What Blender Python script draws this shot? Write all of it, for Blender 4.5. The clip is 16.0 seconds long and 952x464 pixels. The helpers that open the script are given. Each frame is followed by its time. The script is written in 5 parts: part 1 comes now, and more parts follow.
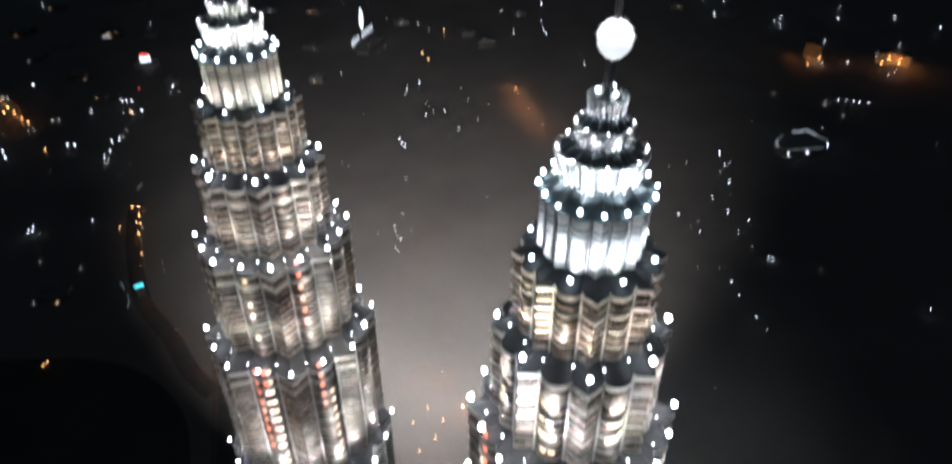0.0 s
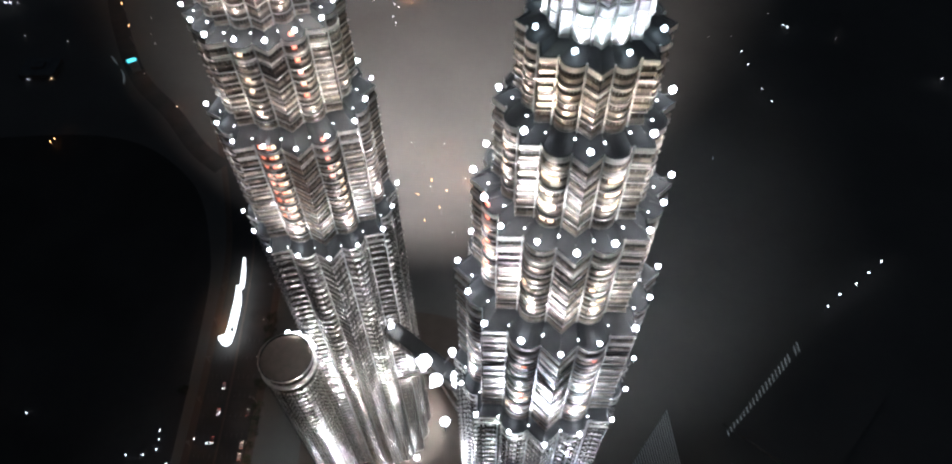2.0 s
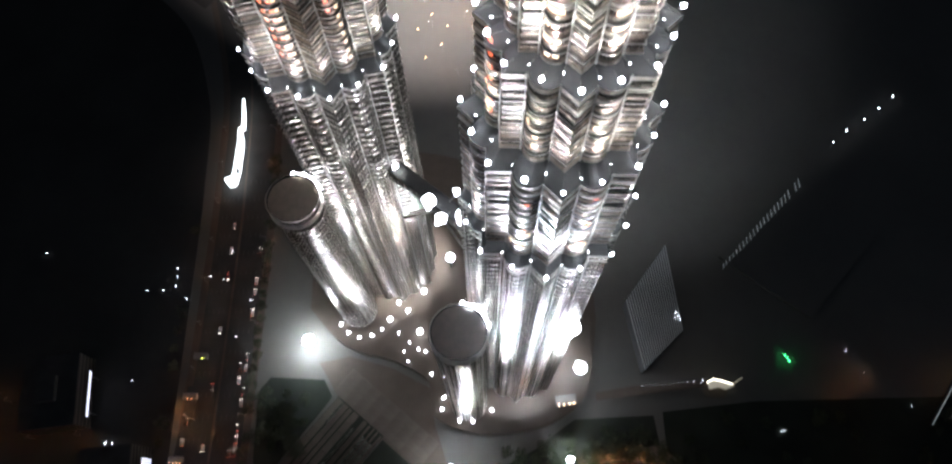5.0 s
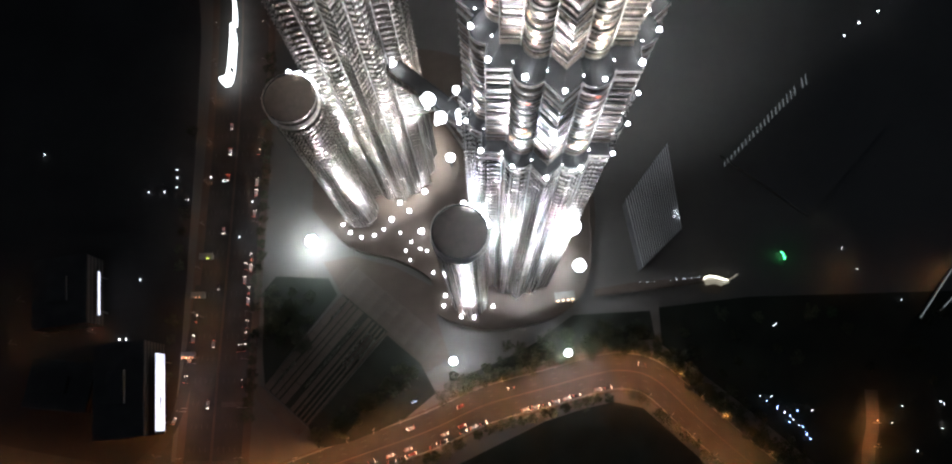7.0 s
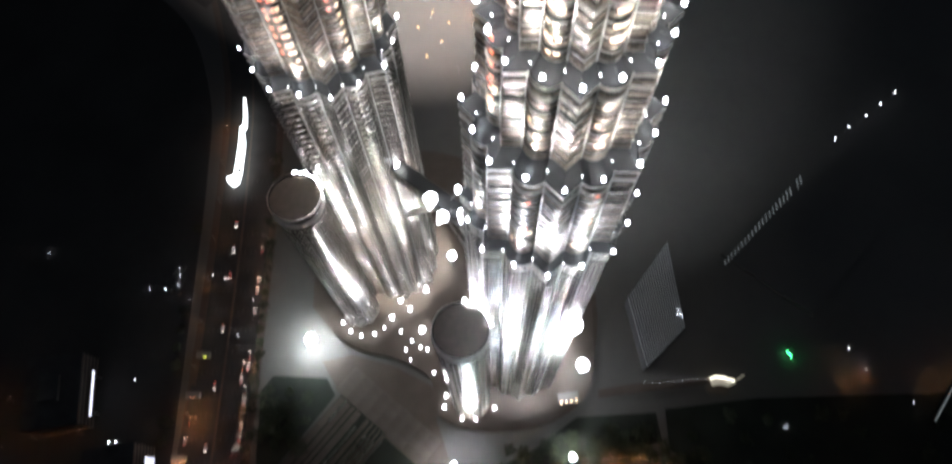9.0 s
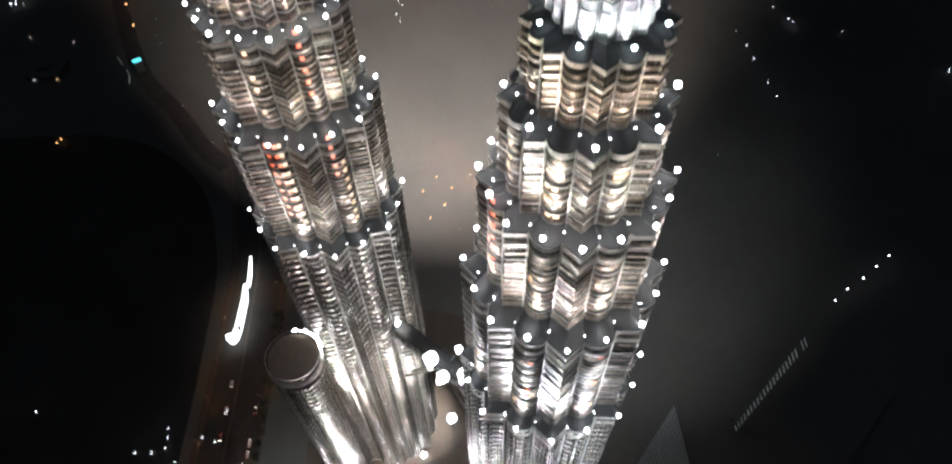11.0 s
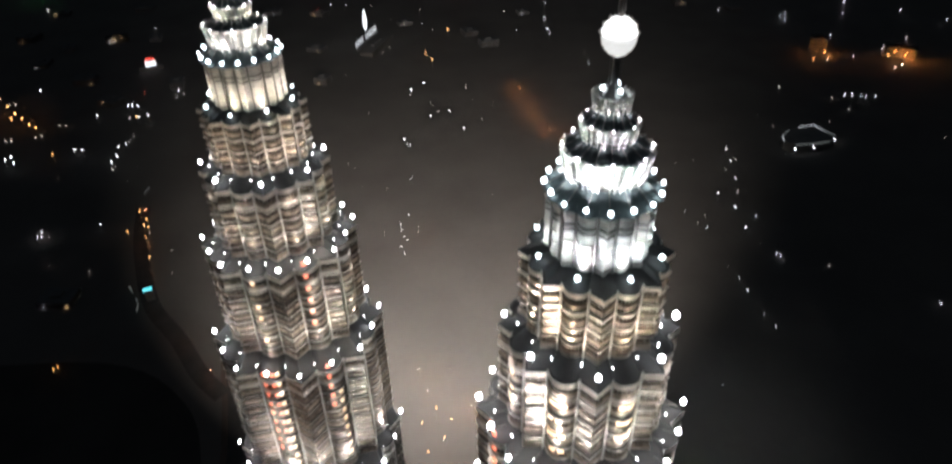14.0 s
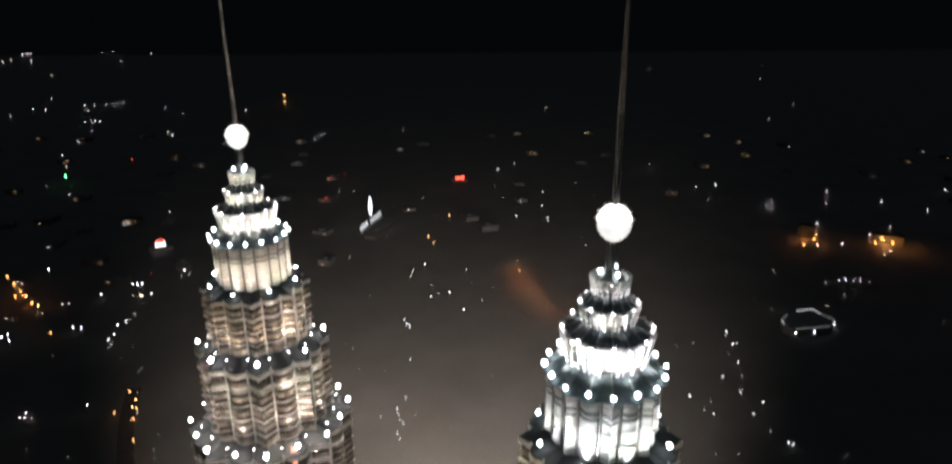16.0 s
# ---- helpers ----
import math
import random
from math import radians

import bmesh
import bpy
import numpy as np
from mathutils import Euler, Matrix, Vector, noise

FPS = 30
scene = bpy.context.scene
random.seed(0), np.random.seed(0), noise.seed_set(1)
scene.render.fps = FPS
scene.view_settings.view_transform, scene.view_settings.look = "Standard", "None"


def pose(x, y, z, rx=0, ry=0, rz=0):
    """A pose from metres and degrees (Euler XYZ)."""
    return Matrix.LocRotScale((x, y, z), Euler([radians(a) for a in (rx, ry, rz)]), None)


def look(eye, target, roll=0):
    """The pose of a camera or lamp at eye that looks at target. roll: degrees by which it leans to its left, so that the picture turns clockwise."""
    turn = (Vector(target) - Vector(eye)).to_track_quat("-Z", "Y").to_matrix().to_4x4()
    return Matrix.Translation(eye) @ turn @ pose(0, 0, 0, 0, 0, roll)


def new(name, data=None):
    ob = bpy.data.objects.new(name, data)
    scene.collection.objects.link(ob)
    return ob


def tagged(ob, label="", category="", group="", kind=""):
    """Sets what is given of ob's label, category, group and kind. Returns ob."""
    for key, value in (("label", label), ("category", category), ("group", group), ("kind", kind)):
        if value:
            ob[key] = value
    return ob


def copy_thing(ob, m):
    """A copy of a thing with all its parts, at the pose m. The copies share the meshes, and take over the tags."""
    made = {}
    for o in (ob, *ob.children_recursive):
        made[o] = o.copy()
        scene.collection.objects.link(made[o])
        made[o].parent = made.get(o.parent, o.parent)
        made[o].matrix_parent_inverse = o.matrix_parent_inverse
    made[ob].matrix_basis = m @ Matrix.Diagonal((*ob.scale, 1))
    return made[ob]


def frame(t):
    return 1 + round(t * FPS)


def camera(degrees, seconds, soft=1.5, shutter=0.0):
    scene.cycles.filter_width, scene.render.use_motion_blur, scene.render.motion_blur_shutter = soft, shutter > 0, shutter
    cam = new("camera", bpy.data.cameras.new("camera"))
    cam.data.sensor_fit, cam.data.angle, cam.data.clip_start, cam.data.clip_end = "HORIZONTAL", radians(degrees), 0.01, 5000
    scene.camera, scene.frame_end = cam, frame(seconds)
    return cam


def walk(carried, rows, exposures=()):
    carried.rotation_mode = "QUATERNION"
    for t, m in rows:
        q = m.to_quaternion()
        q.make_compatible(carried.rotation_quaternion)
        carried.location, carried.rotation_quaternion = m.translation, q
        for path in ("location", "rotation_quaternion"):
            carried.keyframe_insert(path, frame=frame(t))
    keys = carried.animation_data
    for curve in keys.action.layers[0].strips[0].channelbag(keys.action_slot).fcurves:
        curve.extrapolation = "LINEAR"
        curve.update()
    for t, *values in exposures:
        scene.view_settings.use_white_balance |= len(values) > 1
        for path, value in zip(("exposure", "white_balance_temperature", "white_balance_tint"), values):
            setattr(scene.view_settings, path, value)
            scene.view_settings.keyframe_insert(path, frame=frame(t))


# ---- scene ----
# A hovering camera, 444 m above the street, that only tilts
cam = camera(69.7, 16.0, soft=2.2, shutter=1.0)
EYE = (0.0, 0.0, 444.0)
ROWS = [
    (0.0, 55.31, -0.08, -0.05),
    (0.5, 49.57, 0.03, -0.12),
    (1.0, 43.71, 0.14, -0.14),
    (1.5, 38.40, 0.26, -0.20),
    (2.0, 36.50, 0.34, -0.22),
    (2.5, 36.03, 0.39, -0.24),
    (3.0, 33.76, 0.48, -0.33),
    (3.5, 29.17, 0.56, -0.38),
    (3.7, 28.24, 0.65, -0.44),
    (5.8, 19.38, 0.89, -0.68),
    (6.0, 18.33, 0.91, -0.75),
    (6.5, 15.91, 0.96, -0.80),
    (7.0, 14.75, 1.00, -0.85),
    (7.5, 14.83, 1.02, -0.86),
    (8.0, 15.59, 1.03, -0.83),
    (8.5, 18.50, 1.07, -0.80),
    (9.0, 22.96, 1.08, -0.72),
    (9.5, 27.23, 1.07, -0.64),
    (9.7, 28.88, 1.05, -0.55),
    (11.8, 40.14, 0.97, -0.26),
    (12.0, 41.31, 1.01, -0.26),
    (12.5, 44.43, 0.92, -0.16),
    (13.0, 47.91, 0.95, -0.15),
    (13.5, 51.56, 0.91, -0.10),
    (14.0, 55.27, 0.84, -0.05),
    (14.5, 58.93, 0.76, -0.02),
    (15.0, 62.67, 0.68, 0.02),
    (15.5, 66.57, 0.56, 0.07),
    (16.0, 70.38, 0.41, 0.15),
]
walk(cam, [(t, pose(*EYE, rx, ry, rz)) for t, rx, ry, rz in ROWS],
     exposures=[(0.0, 0.8, 5800, 10), (3.7, 0.8, 5850, 10), (7.0, 1.0, 6000, 10), (9.7, 0.9, 6050, 10), (12.0, 0.45, 6250, 10), (14.5, 0.62, 6400, 10), (16.0, 0.8, 6500, 10)])

# ---- night sky ----
world = bpy.data.worlds.new("night_sky")
scene.world = world
world.use_nodes = True
wn, wl = world.node_tree.nodes, world.node_tree.links
sky_at, sky_xyz, sky_ramp = wn.new("ShaderNodeTexCoord"), wn.new("ShaderNodeSeparateXYZ"), wn.new("ShaderNodeMapRange")
wl.new(sky_at.outputs["Generated"], sky_xyz.inputs["Vector"])
wl.new(sky_xyz.outputs["Z"], sky_ramp.inputs["Value"])
sky_ramp.interpolation_type = "SMOOTHSTEP"
sky_ramp.inputs["From Min"].default_value, sky_ramp.inputs["From Max"].default_value = 0.05, 1.0
sky_ramp.inputs["To Min"].default_value, sky_ramp.inputs["To Max"].default_value = 0.0012, 0.02   # city glow on the clouds overhead
wl.new(sky_ramp.outputs["Result"], wn["Background"].inputs["Strength"])
wn["Background"].inputs["Color"].default_value = (0.68, 0.82, 1.0, 1)
scene.view_settings.exposure = 0.0


def spot(name, at, to, watts, size, colour=(1, 0.95, 0.88), radius=0.6, blend=0.6):
    lamp = bpy.data.lights.new(name, "SPOT")
    lamp.energy, lamp.spot_size, lamp.spot_blend = watts, radians(size), blend
    lamp.color, lamp.shadow_soft_size = colour, radius
    ob = new(name, lamp)
    ob.matrix_world = look(at, to)
    return ob


# ---- plan ----
TOWER_EAST = (20.5, 98.3, -92.5)     # axis x, y and the turn of its star plan
TOWER_WEST = (-59.0, 164.6, -77.2)
ANNEX_EAST = (-10.3, 70.5)
ANNEX_WEST = (-82.5, 131.0)


# ---- materials ----
def material(name, colour, rough=0.6, metal=0.0, vary=0.25, scale=0.3, fine=4.0, bump=0.0, colour2=None, piece=0.0, stretch=(1, 1, 1), panel=0.0):
    """Procedural surface: two scales of variation, bump, and a change from piece to piece and from panel to panel."""
    m = bpy.data.materials.new(name)
    m.use_nodes = True
    n, l = m.node_tree.nodes, m.node_tree.links
    b = n["Principled BSDF"]
    tc, mp = n.new("ShaderNodeTexCoord"), n.new("ShaderNodeMapping")
    mp.inputs["Scale"].default_value = stretch
    l.new(tc.outputs["Object"], mp.inputs["Vector"])
    big, small = n.new("ShaderNodeTexNoise"), n.new("ShaderNodeTexNoise")
    big.inputs["Scale"].default_value, small.inputs["Scale"].default_value = scale, fine
    big.inputs["Detail"].default_value = small.inputs["Detail"].default_value = 3
    for x in (big, small):
        l.new(mp.outputs["Vector"], x.inputs["Vector"])
    add = n.new("ShaderNodeMath")
    add.operation = "MULTIPLY_ADD"
    l.new(small.outputs["Fac"], add.inputs[0])
    add.inputs[1].default_value = 0.4
    l.new(big.outputs["Fac"], add.inputs[2])
    ramp = n.new("ShaderNodeMapRange")
    ramp.inputs["From Min"].default_value, ramp.inputs["From Max"].default_value = 0.4, 1.0
    l.new(add.outputs[0], ramp.inputs["Value"])
    mix = n.new("ShaderNodeMix")
    mix.data_type = "RGBA"
    dark = colour2 or tuple(c * (1 - vary) for c in colour)
    mix.inputs["A"].default_value, mix.inputs["B"].default_value = (*dark, 1), (*colour, 1)
    l.new(ramp.outputs["Result"], mix.inputs["Factor"])
    out = mix.outputs["Result"]
    if piece:
        info, hsv, rng = n.new("ShaderNodeObjectInfo"), n.new("ShaderNodeHueSaturation"), n.new("ShaderNodeMapRange")
        rng.inputs["To Min"].default_value, rng.inputs["To Max"].default_value = 1 - piece, 1 + piece
        l.new(info.outputs["Random"], rng.inputs["Value"])
        l.new(rng.outputs["Result"], hsv.inputs["Value"])
        l.new(out, hsv.inputs["Color"])
        out = hsv.outputs["Color"]
    if panel:
        who, far, snap, white = n.new("ShaderNodeObjectInfo"), n.new("ShaderNodeVectorMath"), n.new("ShaderNodeVectorMath"), n.new("ShaderNodeTexWhiteNoise")
        far.operation, snap.operation = "ADD", "SNAP"
        shift = n.new("ShaderNodeMath")
        shift.operation, shift.inputs[1].default_value = "MULTIPLY", 400.0
        l.new(who.outputs["Random"], shift.inputs[0])
        l.new(tc.outputs["Object"], far.inputs[0])
        l.new(shift.outputs[0], far.inputs[1])
        l.new(far.outputs["Vector"], snap.inputs[0])
        snap.inputs[1].default_value = (1.5, 1.5, 3.0)
        l.new(snap.outputs["Vector"], white.inputs["Vector"])
        tone, dye = n.new("ShaderNodeMapRange"), n.new("ShaderNodeHueSaturation")
        tone.inputs["To Min"].default_value, tone.inputs["To Max"].default_value = 1 - panel, 1 + panel
        l.new(white.outputs["Value"], tone.inputs["Value"])
        l.new(tone.outputs["Result"], dye.inputs["Value"])
        l.new(out, dye.inputs["Color"])
        out = dye.outputs["Color"]
    l.new(out, b.inputs["Base Color"])
    rr = n.new("ShaderNodeMapRange")
    rr.inputs["To Min"].default_value, rr.inputs["To Max"].default_value = max(0.03, rough - 0.12), min(1, rough + 0.12)
    l.new(small.outputs["Fac"], rr.inputs["Value"])
    l.new(rr.outputs["Result"], b.inputs["Roughness"])
    b.inputs["Metallic"].default_value = metal
    if bump:
        bp = n.new("ShaderNodeBump")
        bp.inputs["Strength"].default_value = bump
        bp.inputs["Distance"].default_value = 0.05
        l.new(small.outputs["Fac"], bp.inputs["Height"])
        l.new(bp.outputs["Normal"], b.inputs["Normal"])
    return m


def glowing(name, colour, power):
    m = bpy.data.materials.new(name)
    m.use_nodes = True
    b = m.node_tree.nodes["Principled BSDF"]
    b.inputs["Base Color"].default_value = (0.8, 0.8, 0.8, 1)
    b.inputs["Emission Color"].default_value = (*colour, 1)
    b.inputs["Emission Strength"].default_value = power
    return m


STEEL = material("stainless_steel", (0.56, 0.51, 0.46), 0.42, 0.65, 0.3, 0.3, 1.6, 0.04, piece=0.25, panel=0.35)
STEEL_BRONZE = material("bronze_toned_steel", (0.37, 0.315, 0.265), 0.36, 0.75, 0.3, 0.3, 1.6, 0.04, piece=0.35, panel=0.45)
STEEL_DARK = material("weathered_steel", (0.3, 0.29, 0.28), 0.4, 0.7, 0.35, 0.3, 3, 0.1)
LANTERN_STEEL = material("pale_lantern_steel", (0.7, 0.69, 0.66), 0.45, 0.2, 0.25, 0.5, 3, 0.1)
ROOF_STEEL = material("dark_roof_steel", (0.13, 0.155, 0.16), 0.45, 0.5, 0.35, 0.4, 3)
STEEL_BRIGHT = material("polished_steel", (0.8, 0.76, 0.71), 0.34, 0.7, 0.2, 0.4, 1.2, 0.04, piece=0.2, panel=0.2)
SHAFT_STEEL = material("brushed_shaft_steel", (0.68, 0.64, 0.59), 0.27, 0.92, 0.25, 0.4, 1.2, 0.04, piece=0.2, panel=0.25)
GLASS_DARK = material("tinted_glass", (0.085, 0.064, 0.05), 0.4, 0.1, 0.45, 0.35, 1.2)
ROOF_BLACK = material("black_roof_membrane", (0.016, 0.016, 0.016), 0.85, 0, 0.4, 0.3, 2, 0.2)
LEDGE = material("dark_ledge_roof", (0.1, 0.1, 0.1), 0.6, 0, 0.4, 0.3, 2, 0.2)
ROOF_GREY = material("roof_membrane", (0.16, 0.16, 0.16), 0.85, 0, 0.4, 0.15, 1.5, 0.3)
ASPHALT = material("asphalt", (0.075, 0.07, 0.065), 0.85, 0, 0.4, 0.08, 2.0, 0.3)
PAVING = material("granite_paving", (0.135, 0.108, 0.085), 0.7, 0, 0.35, 0.1, 1.2, 0.2, piece=0.1)
PAVING_DARK = material("dark_granite_paving", (0.115, 0.088, 0.068), 0.7, 0, 0.3, 0.1, 1.2, 0.2)
LAWN = material("lawn", (0.03, 0.036, 0.024), 0.95, 0, 0.5, 0.06, 1.0, 0.5)
YARD = material("yard_ground", (0.06, 0.056, 0.052), 0.95, 0, 0.5, 0.02, 0.2, 0.2)
SIGN_DIM = glowing("sign_dim", (0.9, 0.95, 1.0), 0.45)
EARTH = material("city_ground", (0.15, 0.14, 0.127), 0.95, 0, 0.28, 0.012, 0.15, 0.2)
PAINT_WHITE = material("road_paint", (0.14, 0.135, 0.125), 0.7, 0, 0.35, 0.5, 4)
CONCRETE = material("concrete", (0.3, 0.29, 0.27), 0.85, 0, 0.3, 0.1, 1.5, 0.3, piece=0.2)
FACADE_DARK = material("dark_facade", (0.04, 0.038, 0.036), 0.8, 0, 0.4, 0.05, 0.8, 0.1, piece=0.2)
ROOF_DARK = material("dark_roof", (0.06, 0.057, 0.055), 0.9, 0, 0.5, 0.1, 1, 0.2, piece=0.2)
LEAF = material("leaf", (0.055, 0.066, 0.032), 0.7, 0, 0.5, 0.4, 3, piece=0.25)
BARK = material("bark", (0.12, 0.085, 0.06), 0.9, 0, 0.4, 1, 6, 0.4)
LAMP_WHITE = glowing("floodlight_white", (0.95, 0.98, 1.0), 16)
LAMP_COOL = glowing("floodlight_cool", (0.8, 0.95, 1.0), 6)
LAMP_GREEN = glowing("lamp_green", (0.1, 1.0, 0.25), 12)
LAMP_RED = glowing("lamp_red", (1.0, 0.06, 0.03), 4)
LAMP_CYAN = glowing("lamp_cyan", (0.1, 0.75, 0.85), 1.1)
LAMP_BLUE = glowing("lamp_blue", (0.35, 0.5, 1.0), 15)
SCREEN = glowing("led_screen", (0.88, 0.86, 1.0), 0.75)
WINDOW_LIT = glowing("lit_window", (1.0, 0.66, 0.34), 1.2)
WINDOW_ORANGE = glowing("orange_window", (1.0, 0.15, 0.04), 1.3)
LAMP_DIM = glowing("lantern_white", (0.97, 0.98, 1.0), 14)
LAMP_SMALL = glowing("street_light_white", (0.92, 0.95, 1.0), 5.5)
LAMP_PALE = glowing("dim_street_light_white", (1.0, 0.92, 0.82), 2.6)
LAMP_AMBER = glowing("street_light_amber", (1.0, 0.5, 0.16), 5)
MAST_LAMP = glowing("high_mast_floodlight", (0.93, 0.98, 1.0), 9)
LAMP_NEAR = glowing("podium_floodlight", (0.95, 0.98, 1.0), 8)
ROAD_LAMP = glowing("sodium_street_lamp", (1.0, 0.35, 0.1), 800)
HEADLIGHT = glowing("headlight", (1.0, 0.93, 0.78), 6)
TAILLIGHT = glowing("tail_light", (1.0, 0.1, 0.04), 1.5)
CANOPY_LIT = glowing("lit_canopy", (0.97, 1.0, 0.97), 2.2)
SLAT_LIT = glowing("lit_slat", (0.85, 0.95, 0.92), 0.1)
SIGN_RED = glowing("sign_red", (1.0, 0.06, 0.03), 2.0)
SIGN_WHITE = glowing("sign_white", (0.9, 0.95, 1.0), 1.2)
CAR_PAINTS = [material("car_paint_" + n, c, 0.3, 0.2, 0.1, 1, 6) for n, c in (("white", (0.7, 0.7, 0.7)), ("silver", (0.4, 0.4, 0.42)), ("black", (0.03, 0.03, 0.035)), ("red", (0.35, 0.04, 0.03)))]
RUBBER = material("rubber", (0.03, 0.03, 0.03), 0.9)
DIM_ROAD_LAMP = glowing("dim_sodium_lamp", (1.0, 0.36, 0.13), 150)


# ---- mesh helpers ----
def mesh(name, verts, faces, mat, smooth=False):
    me = bpy.data.meshes.new(name)
    me.from_pydata([tuple(v) for v in verts], [], faces)
    me.materials.append(mat)
    if smooth:
        me.polygons.foreach_set("use_smooth", [True] * len(me.polygons))
    me.update()
    return me


def thing(name, label, category, group="", kind="", at=None):
    ob = new(name)
    ob.empty_display_size = 0.5
    if at is not None:
        ob.matrix_basis = at
    return tagged(ob, label, category, group, kind)


def part(name, me, parent, label="", at=None):
    ob = new(name, me)
    ob.parent = parent
    if at is not None:
        ob.matrix_basis = at
    return tagged(ob, label)


def from_bm(name, bm, mat, smooth=False):
    me = bpy.data.meshes.new(name)
    bm.to_mesh(me)
    bm.free()
    me.materials.append(mat)
    if smooth:
        me.polygons.foreach_set("use_smooth", [True] * len(me.polygons))
    return me


def box_mesh(name, x0, y0, z0, x1, y1, z1, mat, bevel=0.0):
    bm = bmesh.new()
    bmesh.ops.create_cube(bm, size=1)
    for v in bm.verts:
        v.co = Vector(((x0 + x1) / 2 + v.co.x * (x1 - x0), (y0 + y1) / 2 + v.co.y * (y1 - y0), (z0 + z1) / 2 + v.co.z * (z1 - z0)))
    if bevel:
        bmesh.ops.bevel(bm, geom=bm.edges[:], offset=bevel, segments=1, affect="EDGES")
    return from_bm(name, bm, mat)


def lathe(name, profile, mat, n=24, smooth=False, cap=True, flute=0.0):
    """A turned body: profile of (radius, z), bottom to top; flute deepens every other side."""
    verts, faces = [], []
    for r, z in profile:
        for i in range(n):
            a = 2 * math.pi * i / n
            q = r * (1 - flute * (i % 2))
            verts.append((q * math.cos(a), q * math.sin(a), z))
    for j in range(len(profile) - 1):
        for i in range(n):
            k = (i + 1) % n
            faces.append((j * n + i, j * n + k, (j + 1) * n + k, (j + 1) * n + i))
    if cap:
        faces.append(tuple(range(n))[::-1])
        faces.append(tuple((len(profile) - 1) * n + i for i in range(n)))
    return mesh(name, verts, faces, mat, smooth)


ARC = 9


def star(r, arc=0.168):
    """Plan of the towers: an eight-pointed star with round bays in its inner corners; r reaches the points."""
    pts = []
    for k in range(8):
        a = radians(45 * k)
        pts.append((r * math.cos(a), r * math.sin(a)))
        c = radians(45 * k + 22.5)
        cx, cy = 0.765 * r * math.cos(c), 0.765 * r * math.sin(c)
        for i in range(ARC):
            b = radians(45 * k - 45 + 135 * i / (ARC - 1))
            pts.append((cx + arc * r * math.cos(b), cy + arc * r * math.sin(b)))
    return pts


def star_rings(name, profile, mat, closed=False, top=False, bottom=False):
    """Sweeps a profile of (reach, z) round the star plan."""
    n = len(star(1))
    verts, faces = [], []
    for r, z in profile:
        verts += [(x, y, z) for x, y in star(r)]
    m = len(profile)
    for j in range(m if closed else m - 1):
        for i in range(n):
            k, j2 = (i + 1) % n, (j + 1) % m
            faces.append((j * n + i, j * n + k, j2 * n + k, j2 * n + i))
    if top:
        faces.append(tuple((m - 1) * n + i for i in range(n)))
    if bottom:
        faces.append(tuple(range(n))[::-1])
    return mesh(name, verts, faces, mat)


# ---- twin towers ----
# tiers: foot, top, reach of the star's points
TIERS = [(8.0, 242.0, 28.5), (249.5, 294.4, 26.6), (300.5, 329.8, 22.0), (332.8, 353.6, 17.4), (357.0, 371.4, 13.8)]
# rings of floodlights on the sloping ledges: height, reach
LAMP_RINGS = [(244.6, 29.0), (297.2, 25.8), (332.6, 21.4), (356.3, 16.3)]
FLOOR = 4.0
WALL = 0.45      # depth of the glazing behind the star plan


def globe_lamp(name, size, mat, label, arm=0.0):
    t = thing(name, label, "floodlight", "tower floodlights")
    s = size
    if arm:
        part("arm", box_mesh("arm", -arm, -0.08, -0.02, 0.1, 0.08, 0.14, STEEL_DARK, 0.02), t, "dark steel arm")
    part("bracket", lathe("bracket", [(0.26 * s, 0), (0.18 * s, 0.3 * s), (0.18 * s, 1.1 * s)], STEEL_DARK, 8), t)
    part("globe", lathe("globe", [(0.2 * s, 0.78 * s), (0.62 * s, 0.95 * s), (0.9 * s, 1.3 * s), (s, 1.75 * s), (0.9 * s, 2.2 * s), (0.6 * s, 2.55 * s), (0.2 * s, 2.72 * s)], mat, 18, True), t, "glowing globe")
    return t


def mullion_rings(r, foot, h, floors):
    """Slim upright bars along the windows of all floors of a tier."""
    pts = star(r - WALL)
    verts, faces = [], []
    for f in range(floors):
        z0, z1 = foot + f * h + 1.0, foot + f * h + 2.9
        for i in range(len(pts)):
            a, b = Vector(pts[i]), Vector(pts[(i + 1) % len(pts)])
            steps = max(1, round((b - a).length / 1.5))
            d = (b - a).normalized()
            n = Vector((d.y, -d.x))
            for s in range(steps):
                p = a.lerp(b, (s + 0.5) / steps)
                q = len(verts)
                for u, v in ((-0.06, 0), (-0.06, 0.12), (0.06, 0.12), (0.06, 0)):
                    c = p + d * u + n * v
                    verts += [(c.x, c.y, z0), (c.x, c.y, z1)]
                for k in range(3):
                    faces.append((q + 2 * k, q + 2 * k + 1, q + 2 * k + 3, q + 2 * k + 2))
    return mesh("mullions", verts, faces, STEEL_DARK)


